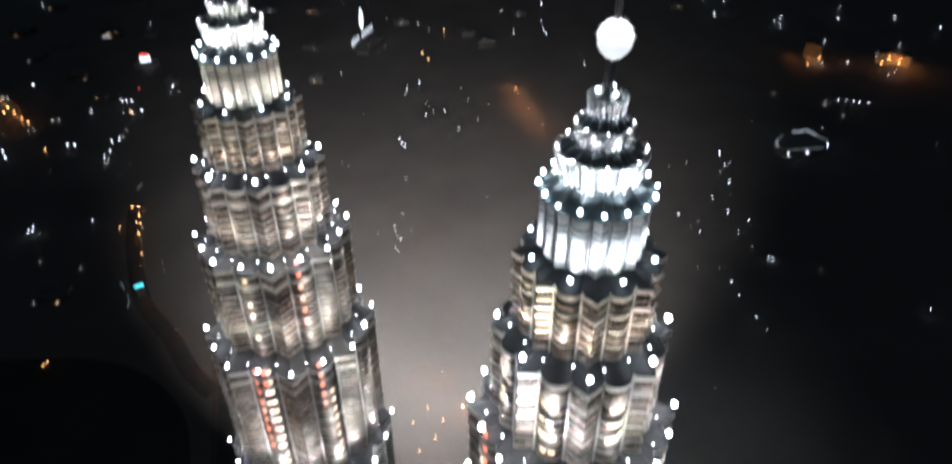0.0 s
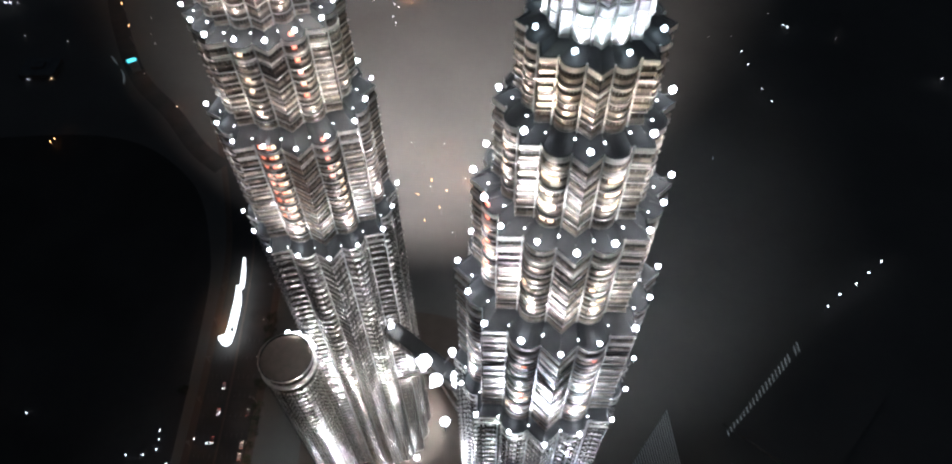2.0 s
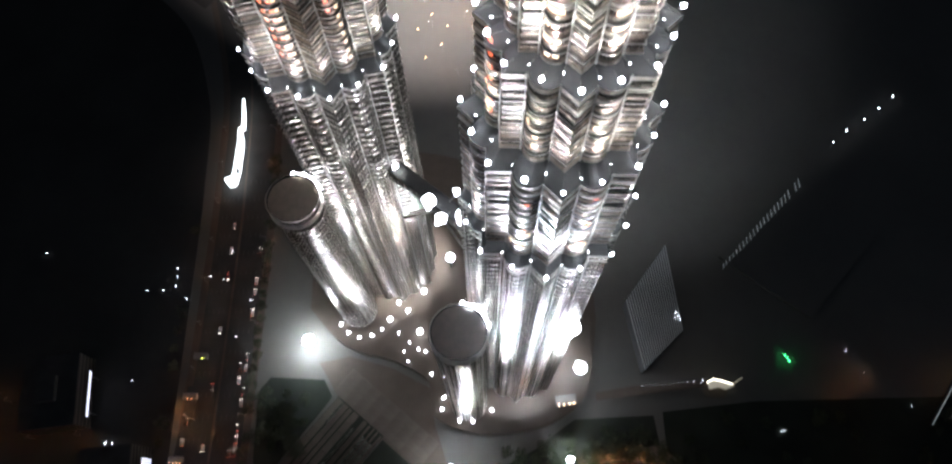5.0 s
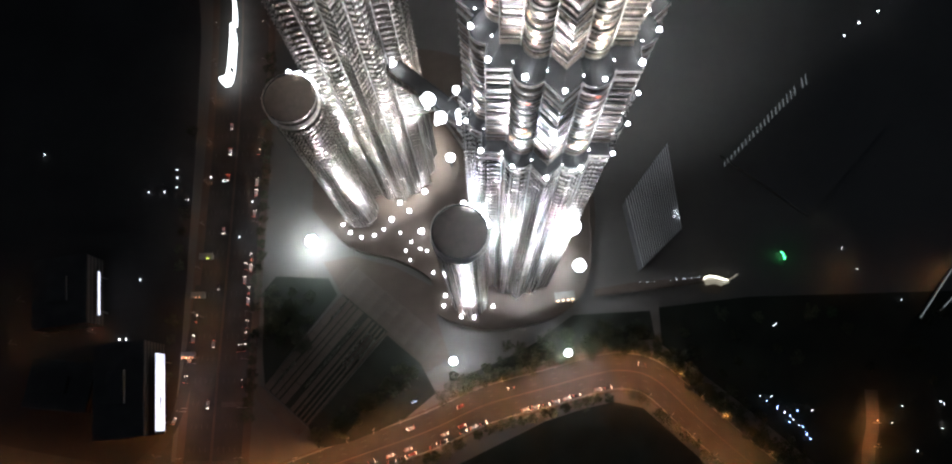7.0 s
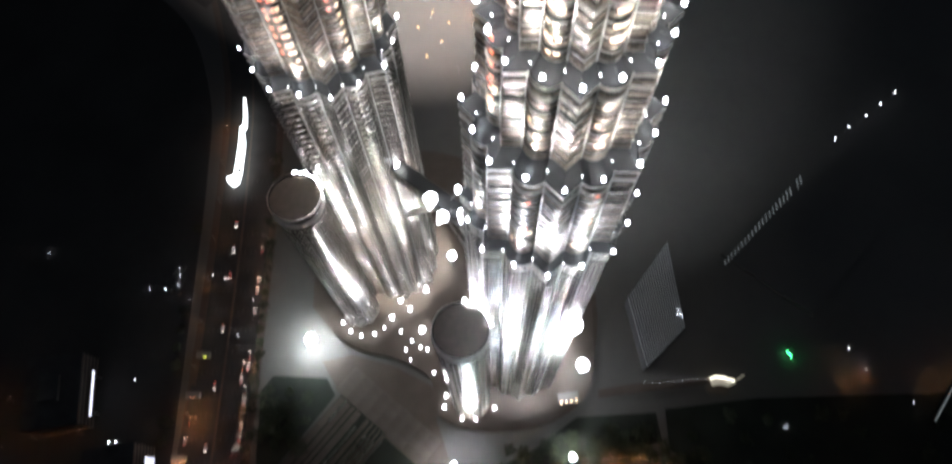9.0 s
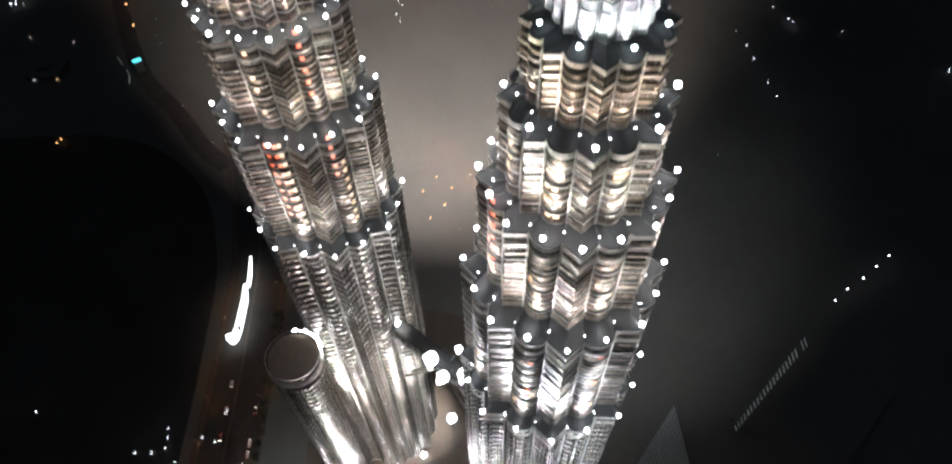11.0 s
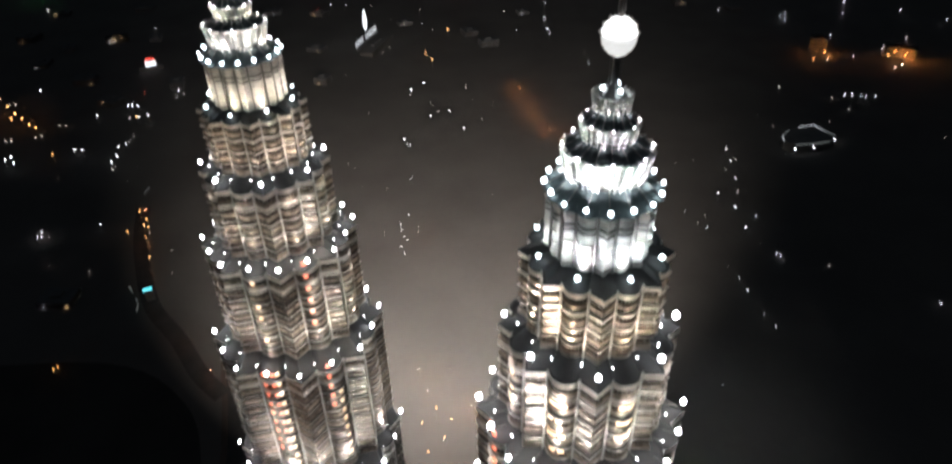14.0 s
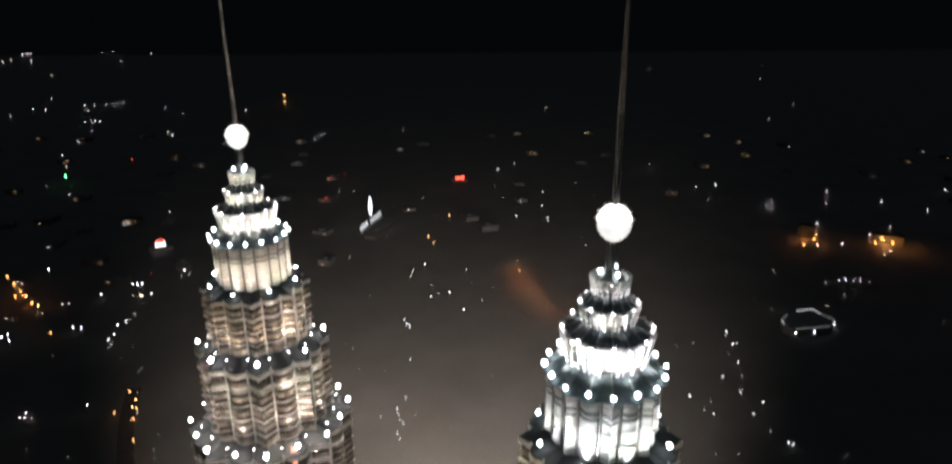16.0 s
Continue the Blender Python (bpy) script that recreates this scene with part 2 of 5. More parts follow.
def tier(t, foot, top, r, inner, rise):
    part("window_wall", star_rings("window_wall", [(r - WALL, foot), (r - WALL, top)], GLASS_DARK), t, "dark tinted ribbon glazing")
    floors = round((top - foot) / FLOOR)
    h = (top - foot) / floors
    if r > 28:
        # the shaft: one proud bright band a floor
        band = star_rings("spandrel", [(r - WALL - 0.01, 0.1), (r + 0.06, 0.14), (r + 0.14, 0.3), (r + 0.14, 1.25), (r + 0.06, 1.36), (r - WALL - 0.01, 1.46)], SHAFT_STEEL)
    else:
        band = star_rings("spandrel", [(r - WALL - 0.01, 0.1), (r - 0.1, 0.14), (r - 0.04, 0.28), (r - 0.04, 1.0), (r - 0.1, 1.08), (r - WALL - 0.01, 1.2)], STEEL_BRONZE)
        shade = star_rings("sunshade", [(r - 0.05, 2.74), (r + 0.16, 2.74), (r + 0.22, 2.86), (r + 0.16, 3.0), (r - 0.05, 2.98)], STEEL_BRIGHT, closed=True)
        arm = star_rings("sunshade_bracket", [(r - WALL - 0.01, 2.9), (r - 0.03, 2.86), (r - 0.03, 2.8), (r - WALL - 0.01, 2.8)], STEEL_DARK)
    for f in range(floors):
        at = pose(0, 0, foot + f * h)
        part("spandrel", band, t, at=at)
        if r <= 28:
            part("sunshade", shade, t, at=at)
            if f % 2 == 0:
                part("sunshade_bracket", arm, t, at=at)
    tagged(part("mullions", mullion_rings(r, foot, h, floors), t, "slim steel window bars"), kind="stuff")
    part("soffit", star_rings("soffit", [(r - 3.0, foot - 1.0), (r - 0.75, foot - 0.2), (r + 0.15, foot - 0.15), (r + 0.15, foot + 0.1), (r - 0.75, foot + 0.12)], STEEL), t)
    part("ledge", star_rings("ledge", [(r - 0.75, top - 0.6), (r + 0.1, top - 0.5), (r + 0.1, top + 0.2), (r - 0.4, top + 0.2), (r - 0.5, top), (inner, rise)], LEDGE, top=True), t, "dark sloping ledge roof behind a low parapet")
    for z, half in ((-0.6, 0.6), (-4.6, 0.45)):
        part("parapet_band", star_rings("parapet_band", [(r - 0.3, top + z - half), (r + 0.16, top + z - half + 0.1), (r + 0.16, top + z + half - 0.1), (r - 0.3, top + z + half)], STEEL_BRIGHT), t, "broad pale steel band")
    wide = 0.3 if r > 28 else 0.2
    fin = lathe("corner_fin", [(wide, foot - 0.3), (wide, top + 0.6)], LANTERN_STEEL, 6)
    for k in range(8):
        for s in (-1, 1):
            c, b = radians(45 * k + 22.5), radians(45 * k + 22.5 + s * 67.5)
            q = 0.168 * r + (0.5 if r > 28 else 0.25)
            out = 1 + 0.3 / (0.85 * r)
            part("corner_fin", fin, t, at=pose(out * (0.765 * r * math.cos(c) + q * math.cos(b)), out * (0.765 * r * math.sin(c) + q * math.sin(b)), 0))


def crown(t):
    # lantern storey on the star plan
    r = 10.0
    part("lantern_wall", star_rings("lantern_wall", [(r - 0.5, 373.0), (r - 0.5, 384.4)], LANTERN_STEEL), t, "bright steel lantern storey")
    for z, half, mat in ((373.6, 0.2, STEEL_BRIGHT), (376.0, 0.12, STEEL_BRIGHT), (378.4, 0.12, STEEL_BRIGHT), (380.6, 0.26, STEEL_DARK), (381.7, 0.26, STEEL_DARK), (383.0, 0.3, STEEL_BRIGHT), (384.2, 0.2, STEEL_DARK)):
        part("lantern_band", star_rings("lantern_band", [(r - 0.5, z - half), (r - 0.3, z - half + 0.04), (r - 0.3, z + half - 0.04), (r - 0.5, z + half)], mat), t)
    rib = lathe("lantern_rib", [(0.26, 373.0), (0.26, 384.6), (0.05, 385.4)], STEEL_DARK, 6)
    for k in range(8):
        for s in (-1, 1):
            c, b = radians(45 * k + 22.5), radians(45 * k + 22.5 + s * 67.5)
            part("lantern_rib", rib, t, at=pose(7.65 * math.cos(c) + 1.95 * math.cos(b), 7.65 * math.sin(c) + 1.95 * math.sin(b), 0))
    drums = [(387.6, 392.3, 6.5, 7.5), (394.1, 396.8, 4.0, 4.7), (399.2, 401.3, 2.6, 3.0)]
    below_r, below_z = 10.3, 384.6
    for z0, z1, r, rim in drums:
        part("cone_roof", lathe("cone_roof", [(below_r, below_z), (below_r * 0.55 + r * 0.45, below_z + (z0 - below_z) * 0.35), (r + 0.2, z0)], ROOF_STEEL, 32, flute=0.08), t, "dark ribbed petal roof")
        rib = lathe("roof_rib", [(0.14, 0), (0.14, math.hypot(below_r - r, z0 - below_z))], STEEL_DARK, 5)
        for k in range(16):
            part("roof_rib", rib, t, at=pose(0, 0, 0, 0, 0, 22.5 * k) @ pose(below_r, 0, below_z, 0, -math.degrees(math.atan2(below_r - r, z0 - below_z)), 0))
        # flared basket of panels and fins, wider at its rim than at its foot
        foot_r = 0.97 * r
        part("drum", lathe("drum", [(foot_r, z0 - 0.3), (foot_r + 0.05, z0 + 0.2), (rim - 0.55, z1 - 0.6)], LANTERN_STEEL, 48, flute=0.05), t, "floodlit flared steel drum")
        part("drum_rim", lathe("drum_rim", [(rim - 0.6, z1 - 0.7), (rim - 0.15, z1 - 0.55), (rim + 0.05, z1 - 0.1), (rim + 0.05, z1 + 0.15), (rim - 0.3, z1 + 0.25), (rim - 0.7, z1)], STEEL_BRIGHT, 48, cap=False, flute=0.05), t)
        part("drum_band", lathe("drum_band", [(foot_r + 0.1, z0 + 0.15), (foot_r + 0.45, z0 + 0.2), (foot_r + 0.45, z0 + 0.5), (foot_r + 0.1, z0 + 0.55)], STEEL_DARK, 48, cap=False), t, "dark band at the foot of the drum")
        tall, lean = z1 - z0 + 0.5, math.degrees(math.atan2(rim - foot_r - 0.2, z1 - z0))
        fin = box_mesh("fin", 0, -0.06, -0.35, 0.42, 0.06, tall, LANTERN_STEEL, 0.02)
        pier = box_mesh("pier", -0.02, -0.2, -0.2, 0.26, 0.2, tall - 0.7, STEEL_BRIGHT, 0.05)
        crest = box_mesh("crest_fin", rim - 0.22, -0.05, z1 - 0.3, rim + 0.06, 0.05, z1 + 0.3 + 0.06 * r, STEEL_BRIGHT, 0.02)
        for k in range(24):
            part("fin", fin, t, at=pose(0, 0, 0, 0, 0, 15 * k) @ pose(foot_r + 0.1, 0, z0, 0, lean, 0))
        for k in range(16):
            part("pier", pier, t, at=pose(0, 0, 0, 0, 0, 22.5 * k + 7) @ pose(foot_r + 0.05, 0, z0, 0, lean, 0))
        for k in range(12):
            part("crest_fin", crest, t, at=pose(0, 0, 0, 0, 0, 30 * k + 11.25))
        below_r, below_z = rim, z1
    part("mast_base", lathe("mast_base", [(2.6, 401.0), (1.6, 401.8), (0.6, 403.0), (0.5, 407.6)], STEEL_DARK, 12), t, "dark mast base")
    rod = lathe("stay_rod", [(0.05, 402), (0.05, 408)], STEEL_DARK, 5)
    for k in range(6):
        part("stay_rod", rod, t, at=pose(1.0 * math.cos(k * 1.047), 1.0 * math.sin(k * 1.047), 0))
    # egg-shaped ball: a pointed lower half of rings, an upper half set with short spikes
    low = [(0.45, 407.3), (1.35, 407.85), (2.0, 408.5), (2.42, 409.2), (2.6, 409.9), (2.66, 410.6)]
    ball = part("ring_ball", lathe("ring_ball", low, BALL_GLOW, 32, True), t, "glowing white ring ball")
    part("lamp_dome", lathe("lamp_dome", [(2.66 * math.cos(radians(a)), 410.6 + 2.6 * math.sin(radians(a))) for a in range(0, 81, 10)], DOME_GLOW, 32, True), ball, "brighter upper half of the ball")
    for r0, z0 in low:
        part("ring", lathe("ring", [(r0 + 0.02, z0 - 0.07), (r0 + 0.16, z0 - 0.05), (r0 + 0.16, z0 + 0.05), (r0 + 0.02, z0 + 0.07)], STEEL_BRIGHT, 32, cap=False), ball)
    prong = lathe("prong", [(0.1, 0), (0.08, 0.45), (0.02, 0.7)], STEEL_BRIGHT, 5)
    for up, count in ((5, 26), (28, 22), (52, 14)):
        for j in range(count):
            part("prong", prong, ball, at=pose(0, 0, 410.6, 0, 0, 360 * j / count) @ pose(2.55 * math.cos(radians(up)), 0, 2.5 * math.sin(radians(up)), 0, 78 - 1.2 * up, 0))
    spire = part("spire", lathe("spire", [(0.32, 413.0), (0.42, 415), (0.45, 426), (0.3, 440), (0.07, 452)], STEEL, 10), t, "tapered steel spire")
    for k in range(4):
        part("spire_rib", lathe("spire_rib", [(0.08, 0), (0.06, 30)], STEEL_BRIGHT, 5), spire, at=pose(0, 0, 414, 0, 0, 90 * k) @ pose(0.5, 0, 0, 0, -0.5, 0))


def tower():
    t = thing("skyscraper", "tall floodlit steel tower with star plan, setbacks and spire", "skyscraper", "twin towers")
    ends = [(r2 - 0.9, foot2 - 0.5) for foot2, top2, r2 in TIERS[1:]] + [(9.4, 373.0)]
    for (foot, top, r), (inner, rise) in zip(TIERS, ends):
        tier(t, foot, top, r, inner, rise)
    crown(t)
    return t


# the ball's brightness is set as glow in its material, stronger on the upper half
BALL_GLOW = glowing("ball_light", (1.0, 1.0, 0.98), 0.62)
DOME_GLOW = glowing("dome_light", (1.0, 1.0, 1.0), 1.6)
LAMP_SOFT = glowing("soft_floodlight", (0.98, 0.98, 1.0), 7)
TOWER_E = tower()
x, y, turn = TOWER_EAST
TOWER_E.matrix_basis = pose(x, y, 0, 0, 0, turn)
x, y, turn = TOWER_WEST
TOWER_W = copy_thing(TOWER_E, pose(x, y, 0, 0, 0, turn))
tagged(TOWER_W, "farther floodlit steel tower with star plan, warm-lit setbacks and spire")

BIG_LAMP = globe_lamp("ledge_lamp", 0.68, LAMP_WHITE, "white floodlight globe on a bracket at a tower ledge", 3.4)
ROOF_LAMP = globe_lamp("crown_lamp", 0.5, LAMP_COOL, "small cool-white floodlight on the crown of a tower")
SMALL_LAMP = globe_lamp("parapet_lamp", 0.17, LAMP_DIM, "small white lamp on a tower parapet", 2.2)
used = set()
lamp_rng = random.Random(3)


def place_lamp(lamp, m):
    if lamp not in used:
        used.add(lamp)
        lamp.matrix_basis = m
        return lamp
    return copy_thing(lamp, m)


COOL, MILD, TAWNY, WARM = (0.95, 0.96, 1.0), (1.0, 0.92, 0.84), (1.0, 0.87, 0.72), (1.0, 0.8, 0.6)
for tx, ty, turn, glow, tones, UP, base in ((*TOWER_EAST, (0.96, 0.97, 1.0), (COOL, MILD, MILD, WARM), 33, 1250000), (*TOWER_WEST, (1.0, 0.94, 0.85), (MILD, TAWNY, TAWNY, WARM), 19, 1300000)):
    def around(lamp, r, z, n=16, shift=0.0, inner=0.95):
        for k in range(n):
            q = r if k % 2 == 0 or n < 16 else r * inner
            a = radians(turn + shift + 360 / n * k)
            place_lamp(lamp, pose(tx + q * math.cos(a), ty + q * math.sin(a), z, 0, 0, math.degrees(a)) @ Matrix.Scale(lamp_rng.uniform(0.8, 1.15), 4))

    axis = Vector((tx, ty, 0))
    for (z, r), (foot, top, r2), tone in zip(LAMP_RINGS, TIERS[1:], tones):
        around(BIG_LAMP, r, z - 0.9, 16 if z < 340 else 8)
        around(SMALL_LAMP, r * 0.86, z - 0.4, shift=11.25)
        # uplights set between the globes, washing the storeys above
        for k in range(8):
            a = radians(turn + 45 * k + 22.5)
            h = top - z
            c = Vector((math.cos(a), math.sin(a), 0))
            cone = 2 * math.degrees(math.atan(8.5 / (0.17 * h)))
            spot("ledge_uplight", axis + c * (r + 1.2) + Vector((0, 0, z + 0.8)), axis + c * (r2 + 0.5) + Vector((0, 0, z + h)), UP * h * h * lamp_rng.choice((0.6, 0.8, 1.1)), cone, tone, 0.4, 1.0)
    # the same globes wash the storeys below them
    for (z, r), (foot, top, r2), tone in zip(LAMP_RINGS, TIERS[:4], (tones[0],) + tones[:3]):
        h = min(z - foot, 150)
        n = 16 if h > 100 else 8
        for k in range(n):
            a = radians(turn + 360 / n * k + (11.25 if n == 16 else 22.5))
            c = Vector((math.cos(a), math.sin(a), 0))
            cone = 2 * math.degrees(math.atan((2.0 if h > 100 else 3) / (0.2 * h)))
            spot("ledge_downlight", axis + c * (r + 2.0) + Vector((0, 0, z - 0.5)), axis + c * (r2 + 0.5) + Vector((0, 0, z - h)), ((60 if tx > 0 else 62) if h > 100 else 22) * h * h * lamp_rng.choice((0.5, 0.9, 1.6)), cone, tone, 0.4, 1.0)
    around(ROOF_LAMP, 11.4, 372.6, 8, 22.5)
    around(ROOF_LAMP, 9.9, 385.0, 16, inner=0.98)
    around(SMALL_LAMP, 7.3, 392.4, 8)
    around(SMALL_LAMP, 4.6, 396.9, 8)
    around(ROOF_LAMP, 1.7, 401.7, 3, 30)
    for k in range(8):
        c = Vector((math.cos(radians(turn + 45 * k + 22.5)), math.sin(radians(turn + 45 * k + 22.5)), 0))
        for turn_by, out in ((0, 10.6), (22.5, 11.4)):
            g = Vector((math.cos(radians(turn + 45 * k + 22.5 + turn_by)), math.sin(radians(turn + 45 * k + 22.5 + turn_by)), 0))
            spot("lantern_uplight", axis + g * out + Vector((0, 0, 372.6)), axis + g * (out - 1.1) + Vector((0, 0, 379)), (3600 if tx > 0 else 4200) * lamp_rng.choice((0.3, 1.0, 1.6)), 100, (0.95, 0.98, 1.0) if tx > 0 else (1.0, 0.84, 0.64), 0.25, 1.0)
        spot("drum_uplight", axis + c * 9.2 + Vector((0, 0, 386.6)), axis + c * 6 + Vector((0, 0, 391)), 3000 if tx > 0 else 1700, 140, (0.93, 0.98, 1.0) if tx > 0 else (1.0, 0.95, 0.88), 0.3, 1.0)
        for q, z0, to, z1, watts in ((6.2, 393.6, 4.0, 396.2, 380), (4.2, 398.4, 2.6, 400.8, 200)):
            spot("drum_uplight", axis + c * q + Vector((0, 0, z0)), axis + c * to + Vector((0, 0, z1)), watts if tx > 0 else 0.8 * watts, 150, (0.97, 0.98, 1.0) if tx > 0 else (1.0, 0.93, 0.84), 0.2, 1.0)
    for k in range(8):
        c = Vector((math.cos(radians(turn + 45 * k + 22.5)), math.sin(radians(turn + 45 * k + 22.5)), 0))
        spot("podium_uplight", axis + c * 60 + Vector((0, 0, 10)), axis + c * 27 + Vector((0, 0, 225)), base * lamp_rng.choice((0.5, 0.8, 1.1)), 25, glow, 0.6, 1.0)
    # added fill over the city from the rear ledge: lit ground stands for haze
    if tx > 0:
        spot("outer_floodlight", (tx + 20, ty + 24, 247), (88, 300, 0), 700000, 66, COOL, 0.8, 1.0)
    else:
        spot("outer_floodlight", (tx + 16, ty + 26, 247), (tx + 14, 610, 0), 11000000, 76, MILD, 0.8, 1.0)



def lit_panes(t, cells, mat, name="lit_pane"):
    """Lit windows set into the round bays: tier, bay, step round the bay, floor."""
    for i, bay, step, f in cells:
        foot, top, r = TIERS[i]
        c, b = radians(45 * bay + 22.5), radians(45 * bay + 22.5 + step * 18)
        r -= WALL
        q = 0.168 * r
        h = (top - foot) / round((top - foot) / FLOOR)
        me = PANES.get(mat.name) or box_mesh("lit_pane", -0.06, -0.6, 1.4, 0.2, 0.6, 2.7, mat, 0.03)
        PANES[mat.name] = me
        part(name, me, t, "warm lit window", pose(0.765 * r * math.cos(c) + q * math.cos(b), 0.765 * r * math.sin(c) + q * math.sin(b), foot + f * h, 0, 0, math.degrees(b)))


PANES = {}
lit_panes(TOWER_W, [(1, 7, s, f) for f in range(3, 12) for s in (-1, 1)], WINDOW_ORANGE)
lit_panes(TOWER_W, [(1, 0, -1, f) for f in range(7, 12)] + [(2, 0, -1, f) for f in range(2, 8)], WINDOW_ORANGE)
lit_panes(TOWER_W, [(1, 7, 2, f) for f in range(1, 12)] + [(1, 0, 1, f) for f in range(1, 9)] + [(2, 7, 0, f) for f in (1, 3, 4, 6)], WINDOW_LIT)
pick = random.Random(5)
lit_panes(TOWER_E, [(i, bay, pick.choice((-2, -1, 0, 1, 2)), pick.randrange(1, 4)) for i in (1, 2, 3) for bay in (5, 6, 7, 0) for j in range(5)], WINDOW_LIT)
lit_panes(TOWER_E, [(3, 0, s, f) for f in (1, 2, 3) for s in (-1, 0, 1)] + [(3, 7, s, f) for f in (0, 1, 3) for s in (-1, 1)], WINDOW_LIT)
lit_panes(TOWER_E, [(2, 6, s, f) for f in range(1, 8) for s in (-1, 1)] + [(1, 0, 0, f) for f in (2, 5, 9)] + [(1, 7, 1, f) for f in (3, 4, 8)], WINDOW_ORANGE)


CROWN_BAR = box_mesh("crown_mullion", 10.85, -0.09, 172.6, 11.15, 0.09, 177.0, STEEL_DARK, 0.02)


def annex(at, label):
    ax, ay = at
    r, top = 11.6, 178.0
    t = thing("annex_tower", label, "tower", "annex towers", at=pose(ax, ay, 0))
    part("window_wall", lathe("window_wall", [(r - 0.5, 6), (r - 0.5, top - 7)], GLASS_DARK, 40), t, "dark tinted ribbon glazing")
    band = lathe("spandrel", [(r - 0.52, 0), (r - 0.02, 0.05), (r + 0.1, 0.2), (r + 0.1, 1.35), (r - 0.02, 1.5), (r - 0.52, 1.55)], SHAFT_STEEL, 40, cap=False)
    for f in range(40):
        part("spandrel", band, t, at=pose(0, 0, 8 + f * 4))
    part("crown_wall", lathe("crown_wall", [(r - 0.7, top - 7), (r - 0.7, top - 0.6)], GLASS_DARK, 48), t, "dark recessed glazing under the roof")
    part("roof", lathe("roof", [(r - 0.9, top - 1.4), (r - 0.1, top - 1.0), (r - 0.1, top), (r - 0.5, top), (r - 0.6, top - 0.9)], ROOF_BLACK, 48), t, "dark flat roof behind a rim")
    part("roof_rim", lathe("roof_rim", [(r - 0.12, top - 0.9), (r + 0.16, top - 0.85), (r + 0.2, top - 0.5), (r + 0.16, top - 0.1), (r - 0.12, top - 0.05)], STEEL_BRIGHT, 48, cap=False), t, "thin polished steel rim")
    part("lower_rim", lathe("lower_rim", [(r - 0.7, top - 7.4), (r + 0.5, top - 7.2), (r + 0.6, top - 6.6), (r + 0.5, top - 5.8), (r - 0.7, top - 5.5)], STEEL_BRIGHT, 48, cap=False), t, "polished steel rim below the top glazing")
    for k in range(24):
        part("crown_mullion", CROWN_BAR, t, at=pose(0, 0, 0, 0, 0, 15 * k))
    return t


annex(ANNEX_EAST, "round steel annex tower with dark flat roof")
annex(ANNEX_WEST, "round steel annex tower with dark flat roof beside the farther tower")


# ---- sky bridge ----
def sky_bridge():
    a, b = Vector(TOWER_WEST[:2]), Vector(TOWER_EAST[:2])
    d = (b - a).normalized()
    mid, half = (a + b) / 2, (b - a).length / 2 - 24
    t = thing("sky_bridge", "two-storey steel sky bridge with dark roof between the towers", "bridge", at=pose(mid.x, mid.y, 165, 0, 0, math.degrees(math.atan2(d.y, d.x))))
    part("deck", box_mesh("deck", -half, -3.2, 0, half, 3.2, 0.8, STEEL_DARK, 0.1), t)
    part("glazing", box_mesh("glazing", -half, -2.7, 0.8, half, 2.7, 8.4, GLASS_DARK), t, "dark glazed bridge walls")
    n, verts, faces = 14, [], []
    for s in (-half, half):
        for i in range(n + 1):
            g = math.pi * i / n
            verts.append((s, -3.6 * math.cos(g), 8.4 + 1.5 * math.sin(g)))
    for i in range(n):
        faces.append((i, n + 1 + i, n + 2 + i, i + 1))
    faces += [tuple(range(n + 1)), tuple(range(2 * n + 1, n, -1))]
    part("roof", mesh("roof", verts, faces, ROOF_BLACK, True), t, "dark curved roof")
    for i in range(15):
        x = -half + (i + 0.5) * 2 * half / 15
        for s in (-1, 1):
            part("mullion", box_mesh("mullion", x - 0.12, s * 2.75 - 0.12, 0.8, x + 0.12, s * 2.75 + 0.12, 8.4, STEEL), t)
    for s in (-1, 1):
        for w in (-1.6, 1.6):
            leg = Vector((s * (half - 1), w, -45)) - Vector((0, w, 0))
            m = Matrix.Translation((0, w, 0)) @ leg.to_track_quat("Z", "Y").to_matrix().to_4x4()
            part("strut", lathe("strut", [(0.55, 0), (0.55, leg.length)], STEEL_BRIGHT, 10), t, "slim steel strut", m)
    return t


sky_bridge()


def bridge_flood(x, y, z, size, anchor, label):
    t = thing("floodlight", label, "floodlight", "large floodlights", at=pose(x, y, z))
    part("yoke", box_mesh("yoke", -0.4 * size, -0.15 * size, -0.6 * size, 0.4 * size, 0.15 * size, 0.1 * size, STEEL_DARK, 0.05), t)
    d = Vector(anchor) - Vector((x, y, z))
    if d.length > 1:
        part("outrigger", lathe("outrigger", [(0.3, 0), (0.3, d.length)], STEEL_DARK, 8), t, "dark steel outrigger", d.to_track_quat("Z", "Y").to_matrix().to_4x4())
    r = random.Random(int(10 * abs(x)))
    for k in range(3):
        s = size * (0.7 if k == 0 else r.uniform(0.2, 0.3))
        a, q = k * 2.2 + r.uniform(-0.5, 0.5), 0 if k == 0 else size * r.uniform(0.6, 0.72)
        part("lens", lathe("lens", [(0.3 * s, 0), (0.7 * s, 0.2 * s), (0.95 * s, 0.5 * s), (s, 0.85 * s), (0.92 * s, 1.2 * s), (0.7 * s, 1.5 * s), (0.3 * s, 1.72 * s), (0.05 * s, 1.75 * s)], LAMP_SOFT, 32, True), t, "glowing white lens", pose(q * math.cos(a), q * math.sin(a), 0))


